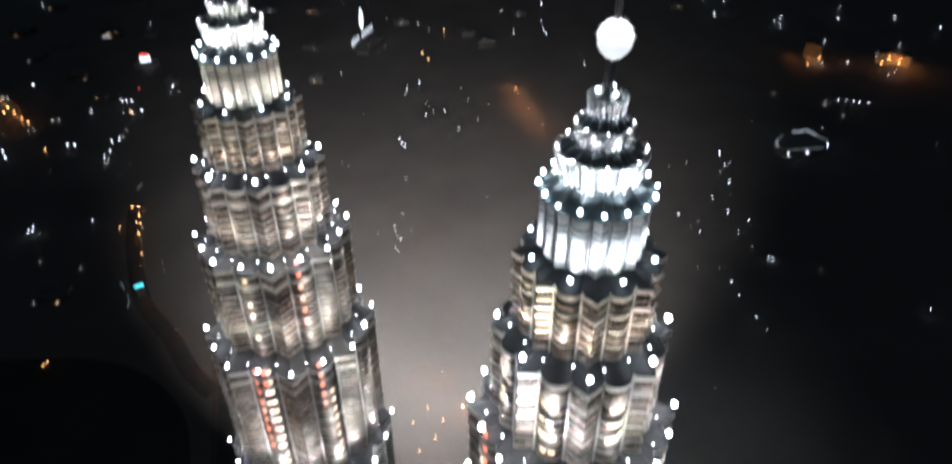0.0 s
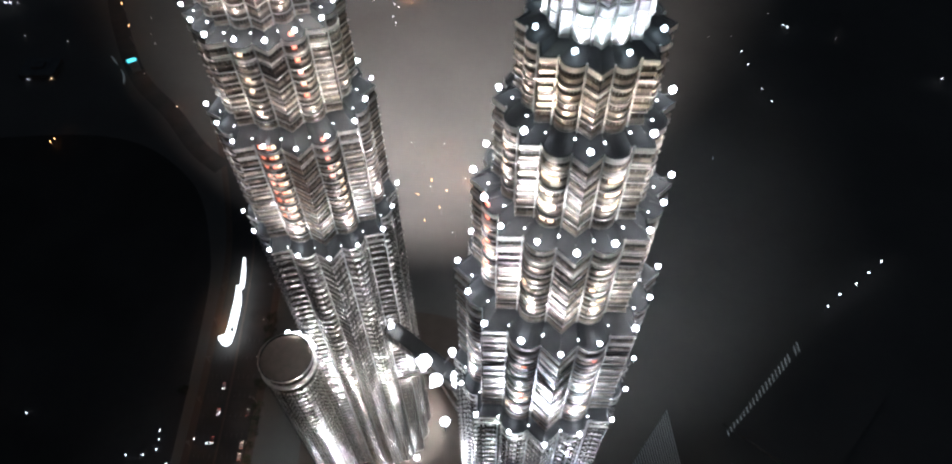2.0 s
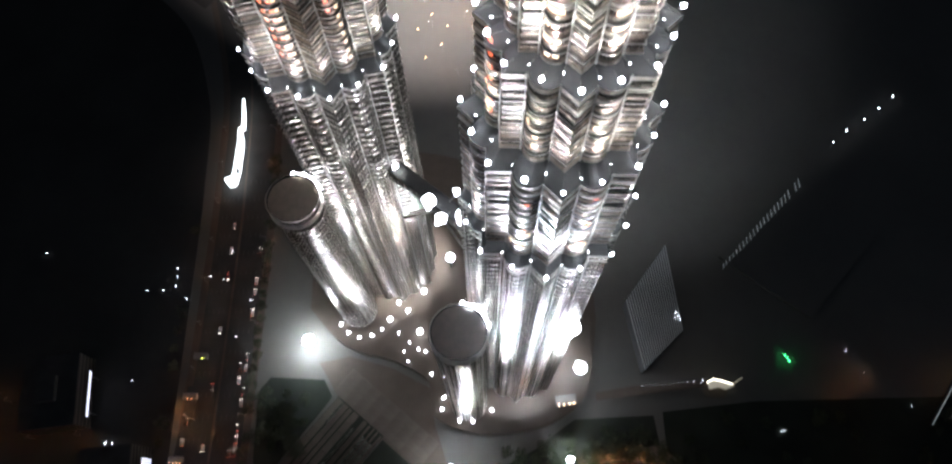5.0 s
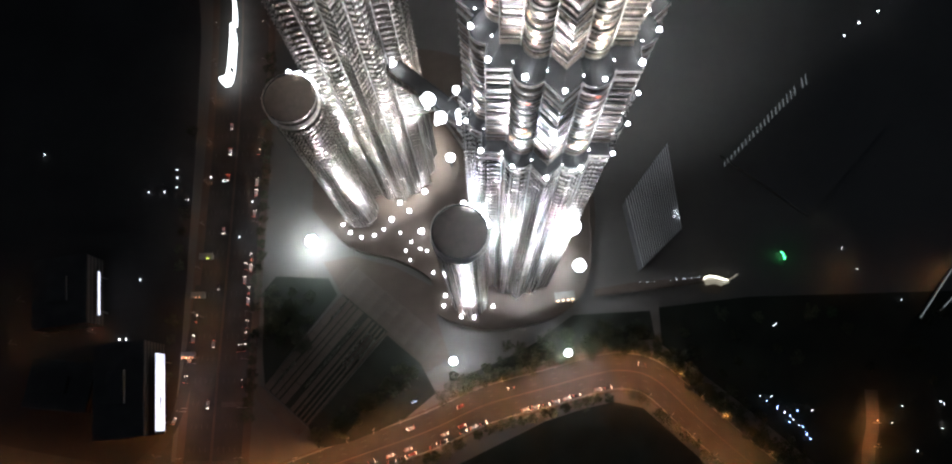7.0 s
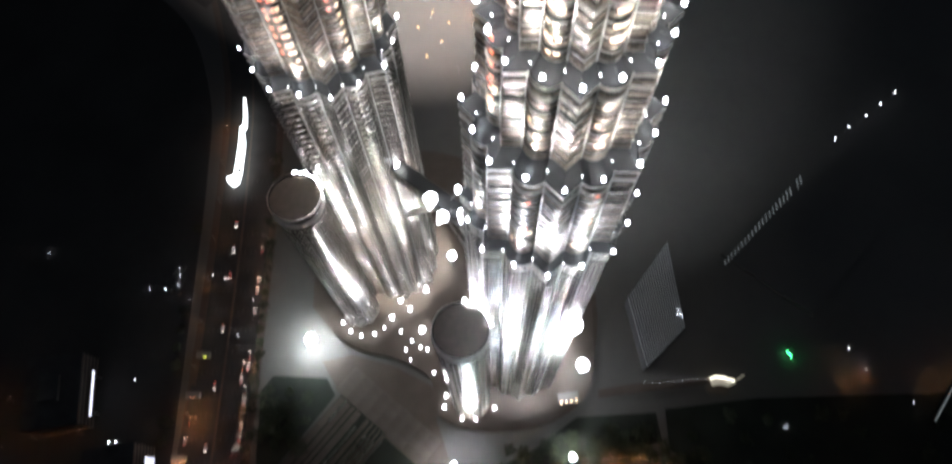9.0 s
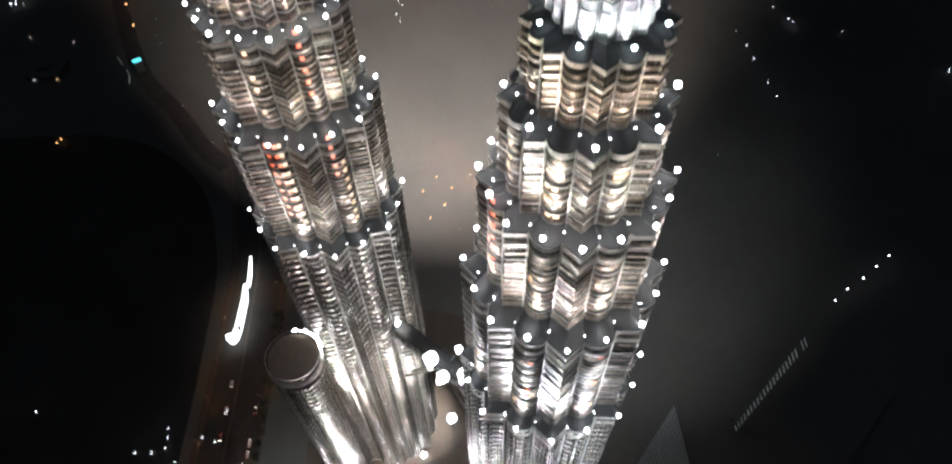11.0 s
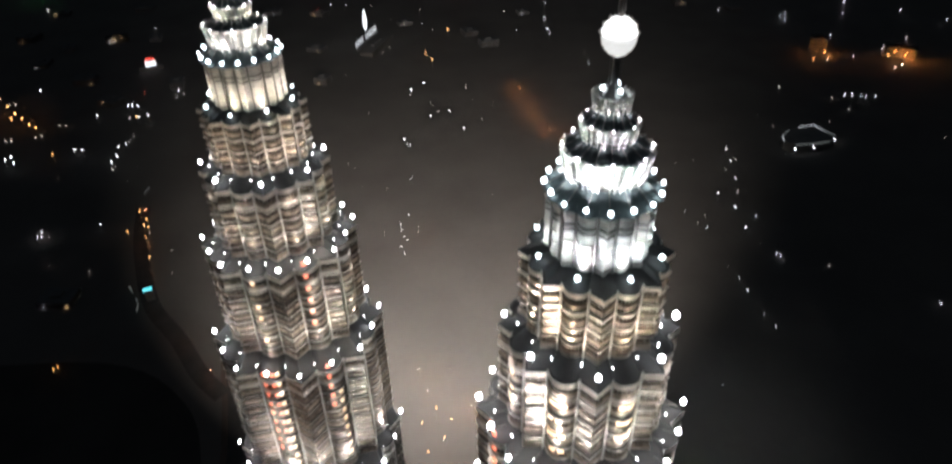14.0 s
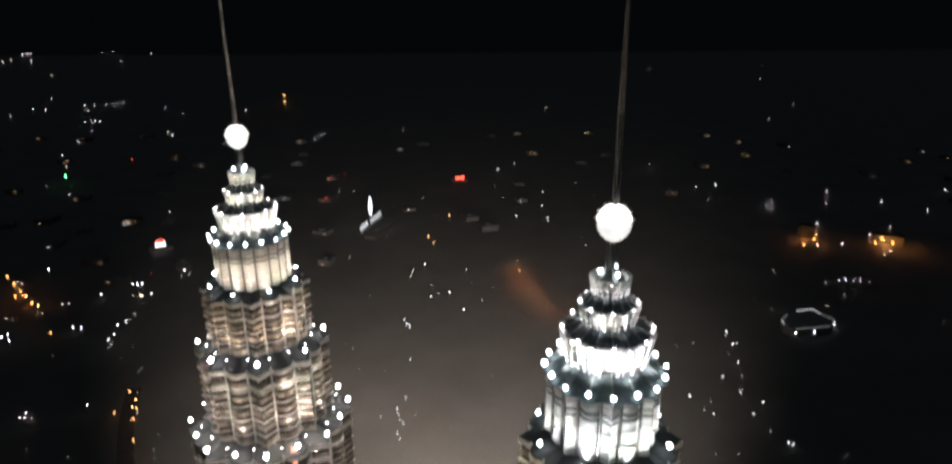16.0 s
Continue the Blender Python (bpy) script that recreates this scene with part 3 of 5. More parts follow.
for x, y, z, s in ((-38.5, 147.0, 175.2, 1.7), (-23.0, 128.7, 175.5, 4.2), (-17.7, 120.4, 175.5, 3.6), (-8.4, 121.3, 175.5, 4.4), (-11.2, 133.6, 175.5, 2.2), (36.6, 74.4, 165.0, 4.8)):
    if x > 0:
        anchor = (31.5, 83.0, 165.0)
    else:
        a, b = Vector(TOWER_WEST[:2]), Vector(TOWER_EAST[:2])
        u = (b - a).normalized()
        q = a + u * u.dot(Vector((x, y)) - a)
        anchor = (q.x, q.y, 174.2)
    bridge_flood(x, y, z, s, anchor, "large white floodlight on a yoke at the sky bridge and shaft")


# ---- ground, roads, plaza ----
def prism(name, pts, z, mat, thick=0.15):
    n = len(pts)
    area = sum(pts[i][0] * pts[(i + 1) % n][1] - pts[(i + 1) % n][0] * pts[i][1] for i in range(n))
    if area < 0:
        pts = pts[::-1]
    verts = [(x, y, z) for x, y in pts] + [(x, y, z - thick) for x, y in pts]
    return mesh(name, verts, [tuple(range(n))] + [(i, i + n, (i + 1) % n + n, (i + 1) % n) for i in range(n)], mat)


def slab(name, pts, z, mat, label, category="", kind="structure", thick=0.15):
    return tagged(new(name, prism(name, pts, z, mat, thick)), label, category, kind=kind)


def offset_line(line, d):
    out = []
    for i, p in enumerate(line):
        a, b = line[max(0, i - 1)], line[min(len(line) - 1, i + 1)]
        v = Vector((b[0] - a[0], b[1] - a[1])).normalized()
        out.append((p[0] - v.y * d, p[1] + v.x * d))
    return out


def ribbon(name, line, width, z, mat, label="", thick=0.15, category=""):
    """A strip of the given width along a line of points."""
    left, right = offset_line(line, width / 2), offset_line(line, -width / 2)
    n = len(line)
    verts = [(x, y, z) for x, y in left + right] + [(x, y, z - thick) for x, y in left + right]
    faces = []
    for i in range(n - 1):
        faces += [(i, n + i, n + i + 1, i + 1), (i, i + 1, 2 * n + i + 1, 2 * n + i), (n + i, 3 * n + i, 3 * n + i + 1, n + i + 1)]
    return tagged(new(name, mesh(name, verts, faces, mat)), label, category, kind="structure")


def smooth_line(pts, steps=6):
    """A smooth line through points."""
    out = []
    for i in range(len(pts) - 1):
        p = [Vector(pts[max(0, min(len(pts) - 1, i + k))]) for k in (-1, 0, 1, 2)]
        for s in range(steps):
            t = s / steps
            out.append(tuple(0.5 * (2 * p[1] + (p[2] - p[0]) * t + (2 * p[0] - 5 * p[1] + 4 * p[2] - p[3]) * t * t + (3 * p[1] - p[0] - 3 * p[2] + p[3]) * t ** 3)))
    return out + [tuple(pts[-1])]


def along(line, step, start=0.0):
    """Places and headings at even steps along a line."""
    left = start
    for a, b in zip(line[:-1], line[1:]):
        a, b = Vector(a), Vector(b)
        n = (b - a).length
        while left < n:
            p = a.lerp(b, left / n)
            yield p.x, p.y, math.degrees(math.atan2(b.y - a.y, b.x - a.x))
            left += step
        left -= n


slab("ground", [(-4500, -1500), (4500, -1500), (4500, 6500), (-4500, 6500)], -0.3, EARTH, "dark city ground at night", "ground")
BEND = smooth_line([(-168, -56), (-140, -46), (-92, -29), (-40, -12), (-2, 4), (37, 14), (68, 22), (87, 24), (106, 18), (131, -6), (158, -31), (200, -66)])
AVENUE = smooth_line([(-172, -90), (-172, 0), (-171, 120), (-172, 230), (-180, 330), (-215, 450)])
SLIP = smooth_line([(-230, -48), (-217, -30), (-203, -14), (-195, 8), (-192, 34), (-190, 60), (-189, 84)])
ribbon("pavement_bend", BEND, 26, -0.05, PAVING_DARK, "dark stone pavement along the road", category="pavement")
ribbon("road_bend", BEND, 22, 0.0, ASPHALT, "curving asphalt road lit by orange lamps", category="road")
ribbon("pavement_avenue", AVENUE, 46, -0.02, PAVING_DARK, "dark stone pavement along the avenue", category="pavement")
ribbon("road_avenue", AVENUE, 36, 0.04, ASPHALT, "wide asphalt avenue with several lanes", category="road")
ribbon("road_slip", SLIP, 7, 0.08, ASPHALT, "narrow asphalt slip road beside the avenue", category="road")
ribbon("kerb_median", offset_line(AVENUE, 1.0), 1.4, 0.22, PAVING_DARK, "raised concrete median kerb", 0.3, "kerb")
ribbon("kerb_bend", offset_line(BEND, -11.2), 0.6, 0.16, CONCRETE, "concrete kerb along the road", 0.3, "kerb")
ribbon("kerb_bend_outer", offset_line(BEND, 11.2), 0.6, 0.16, CONCRETE, "concrete kerb along the road", 0.3, "kerb")
ribbon("kerb_bend_median", offset_line(BEND, 0.2), 0.6, 0.24, PAVING, "raised pale concrete median kerb", 0.3, "kerb")
DASH = box_mesh("lane_dash", -1.5, -0.12, 0, 1.5, 0.12, 0.02, PAINT_WHITE)
marks = thing("lane_markings", "white dashed lane markings on the roads", "road marking", kind="structure")
for line, offs, z in ((AVENUE, (-13.5, -10, -6.5, -3, 5, 8.5, 12, 15.2), 0.06), (BEND, (-7.4, -3.8, 4.2, 7.6), 0.02)):
    for o in offs:
        for x, y, a in along(offset_line(line, o), 14):
            if y < 240:
                part("lane_dash", DASH, marks, at=pose(x, y, z, 0, 0, a))
CROSS = box_mesh("crossing_bar", -1.6, -0.35, 0, 1.6, 0.35, 0.02, PAINT_WHITE)
crossing = thing("crossing", "white striped pedestrian crossing over the avenue", "crossing", kind="structure")
for i in range(22):
    part("crossing_bar", CROSS, crossing, at=pose(-188 + i * 1.5, -28.5, 0.06, 0, 0, 90))
for i in range(10):
    part("crossing_bar", CROSS, crossing, at=pose(-168 + i * 1.4, 7, 0.06, 0, 0, 90))

# podium round the feet of the towers
PODIUM = [(-115, 133), (-96, 112), (-80, 103), (-60, 98), (-36, 84), (-32, 62), (-2, 51), (34, 55), (58, 68), (68, 92), (70, 150), (20, 225), (-60, 250), (-110, 200)]
slab("podium", smooth_line(PODIUM + PODIUM[:1], 5)[:-1], 8.0, PAVING_DARK, "flat grey podium roof round the towers", "roof", thick=8.3)
ribbon("podium_parapet", smooth_line(PODIUM[:11], 5), 0.5, 8.7, PAVING_DARK, "low stone parapet of the podium", 0.8, "parapet")

slab("yard_ground", [(-198, -40)] + smooth_line([(-198, 40), (-200, 130), (-203, 230), (-212, 310), (-250, 390), (-340, 440), (-520, 430)]) + [(-800, 380), (-800, -40)], -0.1, YARD, "dark ground of the yards west of the avenue", "ground", thick=0.25)
# forecourt with planted strips, set askew to the streets
slab("lawn_west", [(-146, 80), (-139, 89), (-104, 87), (-98, 76), (-136, 27), (-142, 18), (-145, 40)], 0.25, LAWN, "dark lawn beside the avenue", "lawn", thick=0.6)
slab("lawn_south", [(-64.7, 49.1), (-42.5, 30.5), (-33, 12), (-53, -4), (-84, -16), (-106, -21), (-113, -7)], 0.25, LAWN, "dark lawn beside the forecourt", "lawn", thick=0.6)
slab("lawn_terrace", [(-20, 20), (14, 34), (30, 42), (56, 60), (106, 62), (108, 44), (84, 41), (36, 31), (0, 20)], 0.2, LAWN, "dark lawn between the podium and the road", "lawn", thick=0.6)
slab("lawn_park", [(-30, -36), (36, -6), (60, 1), (79, 5), (97, 1), (128, -28), (170, -80), (150, -160), (-80, -160)], 0.2, LAWN, "dark park lawn inside the road bend", "lawn", thick=0.6)
slab("lawn_park_east", [(112, 40), (150, 10), (200, -34), (330, -90), (420, 60), (330, 72), (170, 70), (112, 64)], 0.2, LAWN, "dark park lawn east of the towers", "lawn", thick=0.6)
forecourt = thing("forecourt", "granite forecourt with long paving strips and planters", "pavement", kind="structure", at=pose(-106, 42, 0, 0, 0, 50))
part("paving_bed", prism("paving_bed", [(-42, -26), (34, -26), (34, 13), (-42, 13)], 0.12, LAWN, 0.5), forecourt)
part("cross_walk", prism("cross_walk", [(34, -56), (53, -56), (53, 18), (34, 18)], 0.16, PAVING, 0.5), forecourt, "pale granite cross walk")
part("front_walk", prism("front_walk", [(-50, -25), (-43, -26), (-43, 14), (-47, 16), (-51, 10)], 0.16, PAVING, 0.5), forecourt, "pale granite front walk")
rng = random.Random(4)
STRIPS = {}
for y, w in ((10.4, 4.6), (5.2, 3.6), (1.2, 2.6), (-3.4, 4.4), (-11.4, 3.0), (-15.2, 1.6), (-18.6, 1.2), (-21.6, 1.4), (-24.8, 1.6)):
    for i in range(10):
        STRIPS[w] = STRIPS.get(w) or box_mesh("paving_slab", -3.7, -w / 2, 0, 3.7, w / 2, 0.14, PAVING, 0.03)
        part("paving_slab", STRIPS[w], forecourt, at=pose(-38 + i * 7.5 + rng.uniform(-0.1, 0.1), y, 0.12))
for i in range(4):
    for j in range(9):
        STRIPS[9] = STRIPS.get(9) or box_mesh("walk_slab", -2.2, -3.9, 0, 2.2, 3.9, 0.1, PAVING, 0.03)
        part("walk_slab", STRIPS[9], forecourt, at=pose(36.4 + i * 4.6, -51.8 + j * 8.1, 0.16))
PLANTER = box_mesh("planter", -4.0, -0.75, 0, 4.0, 0.75, 0.7, CONCRETE, 0.08)


def hedge_mesh(half, seed):
    """A clipped hedge of many small leaves over a dense core."""
    r = random.Random(seed)
    verts, faces = [], []
    for i in range(260):
        p = Vector((r.uniform(-half, half), r.uniform(-0.8, 0.8), r.uniform(0.6, 1.5)))
        u = Vector((r.gauss(0, 1), r.gauss(0, 1), r.gauss(0, 1))).normalized() * r.uniform(0.16, 0.36)
        w = u.orthogonal().normalized() * r.uniform(0.14, 0.26)
        k = len(verts)
        verts += [p - u, p + w, p + u, p - w]
        faces.append((k, k + 1, k + 2, k + 3))
    return mesh("hedge", verts, faces, LEAF)


HEDGE = hedge_mesh(3.9, 8)
for i, y in [(i, -8.2) for i in range(-3, 3)] + [(i, -16.9) for i in (0, 1, 2)] + [(i, -20.1) for i in (0, 1, 2)] + [(i, -23.2) for i in (1, 2)] + [(i, 7.6) for i in (-4, -3, 2, 3)]:
    p = part("planter", PLANTER, forecourt, at=pose(4 + i * 8.6 + rng.uniform(-0.3, 0.3), y, 0.2))
    part("hedge", HEDGE, p, "clipped green hedge")
slab("drop_off_court", [(-108, 98), (-92, 72), (-64, 44), (-40, 24), (-24, 34), (-32, 58), (-34, 80), (-60, 94), (-88, 102)], 0.1, PAVING_DARK, "dark granite drop-off court at the foot of the podium", "pavement", thick=0.4)


# ---- lamps of the ground ----
def high_mast(x, y, z, size, glow=None, label="cluster of white floodlights on a high mast"):
    t = thing("floodlight_mast", label, "floodlight", "floodlight masts", at=pose(x, y, z))
    part("mast", lathe("mast", [(0.4, 0), (0.22, 16)], STEEL_DARK, 8), t)
    part("crossbar", lathe("crossbar", [(size * 0.5, 15.6), (size * 0.5, 16)], STEEL_DARK, 12), t)
    head = lathe("lamp_head", [(0.2 * size, 0), (0.42 * size, 0.2 * size), (0.42 * size, 0.55 * size), (0.2 * size, 0.7 * size)], glow or MAST_LAMP, 12, True)
    part("lamp_head", lathe("lamp_head", [(0.3 * size, 0), (0.75 * size, 0.12 * size), (0.85 * size, 0.4 * size), (0.6 * size, 0.7 * size), (0.1 * size, 0.8 * size)], glow or MAST_LAMP, 32, True), t, "glowing white lamp", pose(0, 0, 16))
    for k in range(6):
        a = k * math.pi / 3
        part("lamp_head", head, t, "glowing white lamp", pose(0.44 * size * math.cos(a), 0.44 * size * math.sin(a), 15.8))
    bulb = bpy.data.lights.new("mast_light", "POINT")
    bulb.energy, bulb.color, bulb.shadow_soft_size = (300 if z > 0 else 3000) * size * size, (0.93, 0.98, 1.0), 0.6
    new("mast_light", bulb).matrix_world = pose(x, y, z + 14.6)


for x, y, z, s in ((-112, 108.5, 0, 4.6), (-21, 30.5, 0, 2.9), (50, 34.5, 0, 2.7), (58.5, 87.5, 8, 4.6), (-21.6, 161, 8, 3.4)):
    high_mast(x, y, z, s, LAMP_NEAR if z > 0 else None)


# spots added for highlights on the annexes and shaft; two stand without a mast
for at, to, watts in (((-112, 108.5, 14.5), (*ANNEX_WEST, 95), 130000), ((-50, 112, 12), (*ANNEX_WEST, 90), 120000), ((-13.5, 36, 10), (-16, 59, 62), 900000), ((50, 34.5, 14.5), (24, 78, 120), 120000)):
    d = Vector((to[0] - at[0], to[1] - at[1], 0)).normalized() * 2.6
    spot("mast_flood", Vector(at) + d, to, watts, 25, (0.98, 0.97, 0.96), 0.5, 1.0)


def bollard(size):
    t = thing("bollard_lamp", "short bright white lamp standing on the podium edge", "lamp", "podium lamps")
    part("post", lathe("post", [(0.3, 0), (0.2, 1.2)], STEEL_DARK, 8), t)
    part("head", lathe("head", [(0.3, 1.2), (0.7, 1.4), (0.85, 1.9), (0.7, 2.4), (0.3, 2.6)], LAMP_DIM, 18, True), t, "glowing white head")
    return t


BOLLARD = bollard(1)
spots_at = [(-93.7, 121.2, 8, 1.0), (-88.5, 115.5, 8, 1.1), (-81.2, 112.4, 8, 0.9), (-72.8, 113.4, 8, 1.1), (-66.6, 117.6, 8, 0.8), (-61.4, 123.8, 8, 1.7), (-56.2, 135.3, 8, 1.4), (-49.9, 129.6, 8, 1.5), (-41.6, 115.0, 8, 2.2), (-55.7, 115.0, 8, 0.7), (-48.4, 108.7, 8, 0.7), (-38.0, 102.5, 8, 0.8), (-33.8, 87.9, 8, 0.8), (-39.5, 142.6, 8, 1.9), (-42.7, 104.1, 8, 0.8), (-52.0, 103.0, 8, 0.6), (-48.9, 96.3, 8, 0.6), (-26.0, 72.8, 8, 1.1), (-27.1, 66.1, 8, 1.1), (-16.1, 58.8, 8, 1.0), (-7.8, 58.3, 8, 0.9), (4.2, 65.0, 8, 1.1), (-5.2, 134.6, 8, 2.2), (-0.5, 132, 8, 2.0), (4.8, 130.2, 8, 1.7)]
for i, (x, y, z, s) in enumerate(spots_at):
    m = pose(x, y, z) @ Matrix.Scale(s, 4)
    (copy_thing(BOLLARD, pose(x, y, z)) if i else BOLLARD).matrix_basis = m
# lamps round the annex roofs, against the towers
for ax, ay, tx, ty in ((*ANNEX_EAST, *TOWER_EAST[:2]), (*ANNEX_WEST, *TOWER_WEST[:2])):
    a0 = math.atan2(ty - ay, tx - ax)
    for k in range(7):
        a = a0 + 0.1 + (k - 3) * 0.2
        copy_thing(BOLLARD, pose(ax + 12.6 * math.cos(a), ay + 12.6 * math.sin(a), 174)).matrix_basis = pose(ax + 12.2 * math.cos(a), ay + 12.2 * math.sin(a), 174.5) @ Matrix.Scale(0.9 if k % 2 else 1.3, 4)


def street_lamp(lens, label):
    t = thing("street_lamp", label, "street lamp", "street lamps")
    part("pole", lathe("pole", [(0.14, 0), (0.09, 9)], STEEL_DARK, 6), t)
    part("arm", box_mesh("arm", 0, -0.06, 8.85, 2.2, 0.06, 9.0, STEEL_DARK), t)
    head = part("head", box_mesh("head", 1.6, -0.25, 8.78, 2.6, 0.25, 9.05, STEEL_DARK, 0.05), t)
    part("lens", box_mesh("lens", 1.7, -0.2, 8.7, 2.5, 0.2, 8.77, lens), head, "orange glowing lens")
    return t


STREET_LAMP = street_lamp(ROAD_LAMP, "grey steel street lamp with an orange sodium head")
DIM_LAMP = street_lamp(DIM_ROAD_LAMP, "grey steel street lamp with a dim reddish head")
lit_first = []
for line, off, turn, step in ((BEND, -12.4, 90, 17), (BEND, 12.4, -90, 17), (AVENUE, -19, 90, 30), (AVENUE, 19, -90, 30), (SLIP, -5, 90, 30)):
    for x, y, a in along(offset_line(line, off), step, 5):
        if y > 300:
            continue
        m = pose(x, y, 0, 0, 0, a + turn)
        lamp = DIM_LAMP if line is AVENUE else STREET_LAMP
        if lamp in lit_first:
            copy_thing(lamp, m)
        else:
            lit_first.append(lamp)
            lamp.matrix_basis = m


# ---- cars ----
def car(paint):
    t = thing("car", "small %s car on the road with its lights on" % paint.name.split("_")[-1], "car", "cars on the roads")
    bm = bmesh.new()
    prof = [(-2.15, 0.3), (-2.2, 0.75), (-2.0, 0.92), (1.0, 0.95), (2.05, 0.8), (2.2, 0.55), (2.15, 0.3)]
    a = [bm.verts.new((x, -0.88, z)) for x, z in prof]
    b = [bm.verts.new((x, 0.88, z)) for x, z in prof]
    bm.faces.new(a)
    bm.faces.new(b[::-1])
    for i in range(len(prof)):
        k = (i + 1) % len(prof)
        bm.faces.new((a[k], a[i], b[i], b[k]))
    bmesh.ops.recalc_face_normals(bm, faces=bm.faces[:])
    part("body", from_bm("body", bm, paint), t)
    bm = bmesh.new()
    lo = [bm.verts.new(v) for v in ((-1.8, -0.8, 0.9), (1.0, -0.8, 0.9), (1.0, 0.8, 0.9), (-1.8, 0.8, 0.9))]
    hi = [bm.verts.new(v) for v in ((-1.4, -0.65, 1.42), (0.25, -0.65, 1.42), (0.25, 0.65, 1.42), (-1.4, 0.65, 1.42))]
    for i in range(4):
        k = (i + 1) % 4
        bm.faces.new((lo[i], lo[k], hi[k], hi[i]))
    bm.faces.new(hi)
    part("cabin", from_bm("cabin", bm, GLASS_DARK), t, "dark glass cabin")
    part("roof", box_mesh("roof", -1.35, -0.62, 1.42, 0.2, 0.62, 1.47, paint, 0.02), t)
    tyre = lathe("wheel", [(0.32, -0.1), (0.32, 0.1)], RUBBER, 10)
    for x in (-1.35, 1.35):
        for y in (-0.82, 0.82):
            part("wheel", tyre, t, "black rubber wheel", pose(x, y, 0.32, 90, 0, 0))
    for y in (-0.6, 0.6):
        part("headlight", box_mesh("headlight", 2.0, y - 0.2, 0.55, 2.3, y + 0.2, 0.82, HEADLIGHT, 0.05), t, "bright white headlight")
        part("tail_light", box_mesh("tail_light", -2.3, y - 0.18, 0.6, -2.05, y + 0.18, 0.88, TAILLIGHT, 0.05), t, "red tail light")
    return t


CARS = [car(p) for p in CAR_PAINTS]
placed = set()
rng = random.Random(11)


def put_car(x, y, a):
    c = CARS[rng.choice((0, 0, 1, 2, 2, 3))]
    m = pose(x, y, 0.06, 0, 0, a)
    if c in placed:
        copy_thing(c, m)
    else:
        placed.add(c)
        c.matrix_basis = m


for x, y, a in along(offset_line(AVENUE, -14.8), 7.5, 20):
    if 20 < y < 210 and rng.random() < (0.75 if y < 110 else 0.4):
        put_car(x, y, a)
for x, y, a in along(offset_line(AVENUE, -11.4), 9, 60):
    if 20 < y < 120 and rng.random() < 0.3:
        put_car(x, y, a)
for x, y, a in along(offset_line(AVENUE, 5.5), 19, 40):
    if -30 < y < 200 and rng.random() < 0.4:
        put_car(x, y, a + 180)
for x, y, a in along(offset_line(BEND, -9.4), 6.8, 70):
    if x < 80 and rng.random() < 0.55:
        put_car(x, y, a)
for x, y, a in along(offset_line(BEND, -5.8), 12, 75):
    if x < 0 and rng.random() < 0.6:
        put_car(x, y, a)
for x, y, a in along(offset_line(BEND, 5.5), 17, 60):
    if x < 120 and rng.random() < 0.4:
        put_car(x, y, a + 180)
for x, y, a in along(SLIP, 13, 30):
    if rng.random() < 0.5:
        put_car(x, y, a)
for c in CARS:
    if c not in placed:
        c.matrix_basis = pose(-178, 66 + 8 * CARS.index(c), 0.06, 0, 0, -90)


# ---- trees ----
def tree(seed, h):
    r = random.Random(seed)
    t = thing("tree", "leafy street tree in the dark", "tree", "trees of the park and roads")
    verts, faces = [], []

    def limb(a, b, r0, r1):
        a, b = Vector(a), Vector(b)
        q = (b - a).to_track_quat("Z", "Y").to_matrix()
        k = len(verts)
        for p, rr in ((a, r0), (b, r1)):
            for i in range(6):
                verts.append(p + q @ Vector((rr * math.cos(i * 1.047), rr * math.sin(i * 1.047), 0)))
        for i in range(6):
            faces.append((k + i, k + (i + 1) % 6, k + 6 + (i + 1) % 6, k + 6 + i))

    limb((0, 0, 0), (0.1, 0.05, h * 0.45), 0.3, 0.2)
    tips = []
    for i in range(6):
        a = i * 1.05 + r.uniform(-0.3, 0.3)
        e = (r.uniform(0.2, 0.34) * h * math.cos(a), r.uniform(0.2, 0.34) * h * math.sin(a), h * r.uniform(0.6, 0.85))
        limb((0.1, 0.05, h * r.uniform(0.35, 0.45)), e, 0.13, 0.04)
        tips.append(e)
    tips.append((0, 0, h * 0.9))
    part("trunk", mesh("trunk", verts, faces, BARK), t)
    verts, faces = [], []
    for e in tips:
        for i in range(46):
            d = Vector((r.gauss(0, 1), r.gauss(0, 1), r.gauss(0, 0.7)))
            p = Vector(e) + d.normalized() * h * 0.17 * r.random() ** 0.4
            u = Vector((r.gauss(0, 1), r.gauss(0, 1), r.gauss(0, 1))).normalized() * r.uniform(0.3, 0.62)
            w = u.orthogonal().normalized() * r.uniform(0.2, 0.4)
            k = len(verts)
            verts += [p - u, p + w, p + u, p - w]
            faces.append((k, k + 1, k + 2, k + 3))
    part("crown", mesh("crown", verts, faces, LEAF), t, "uneven leafy crown")
    return t


TREES = [tree(1, 9.0), tree(2, 11.0), tree(3, 7.5)]
planted = set()
rng = random.Random(21)


def plant(x, y, z=0.0):
    i = rng.randrange(3)
    m = pose(x, y, z, 0, 0, rng.uniform(0, 360))
    if i in planted:
        copy_thing(TREES[i], m)
    else:
        planted.add(i)
        TREES[i].matrix_basis = m


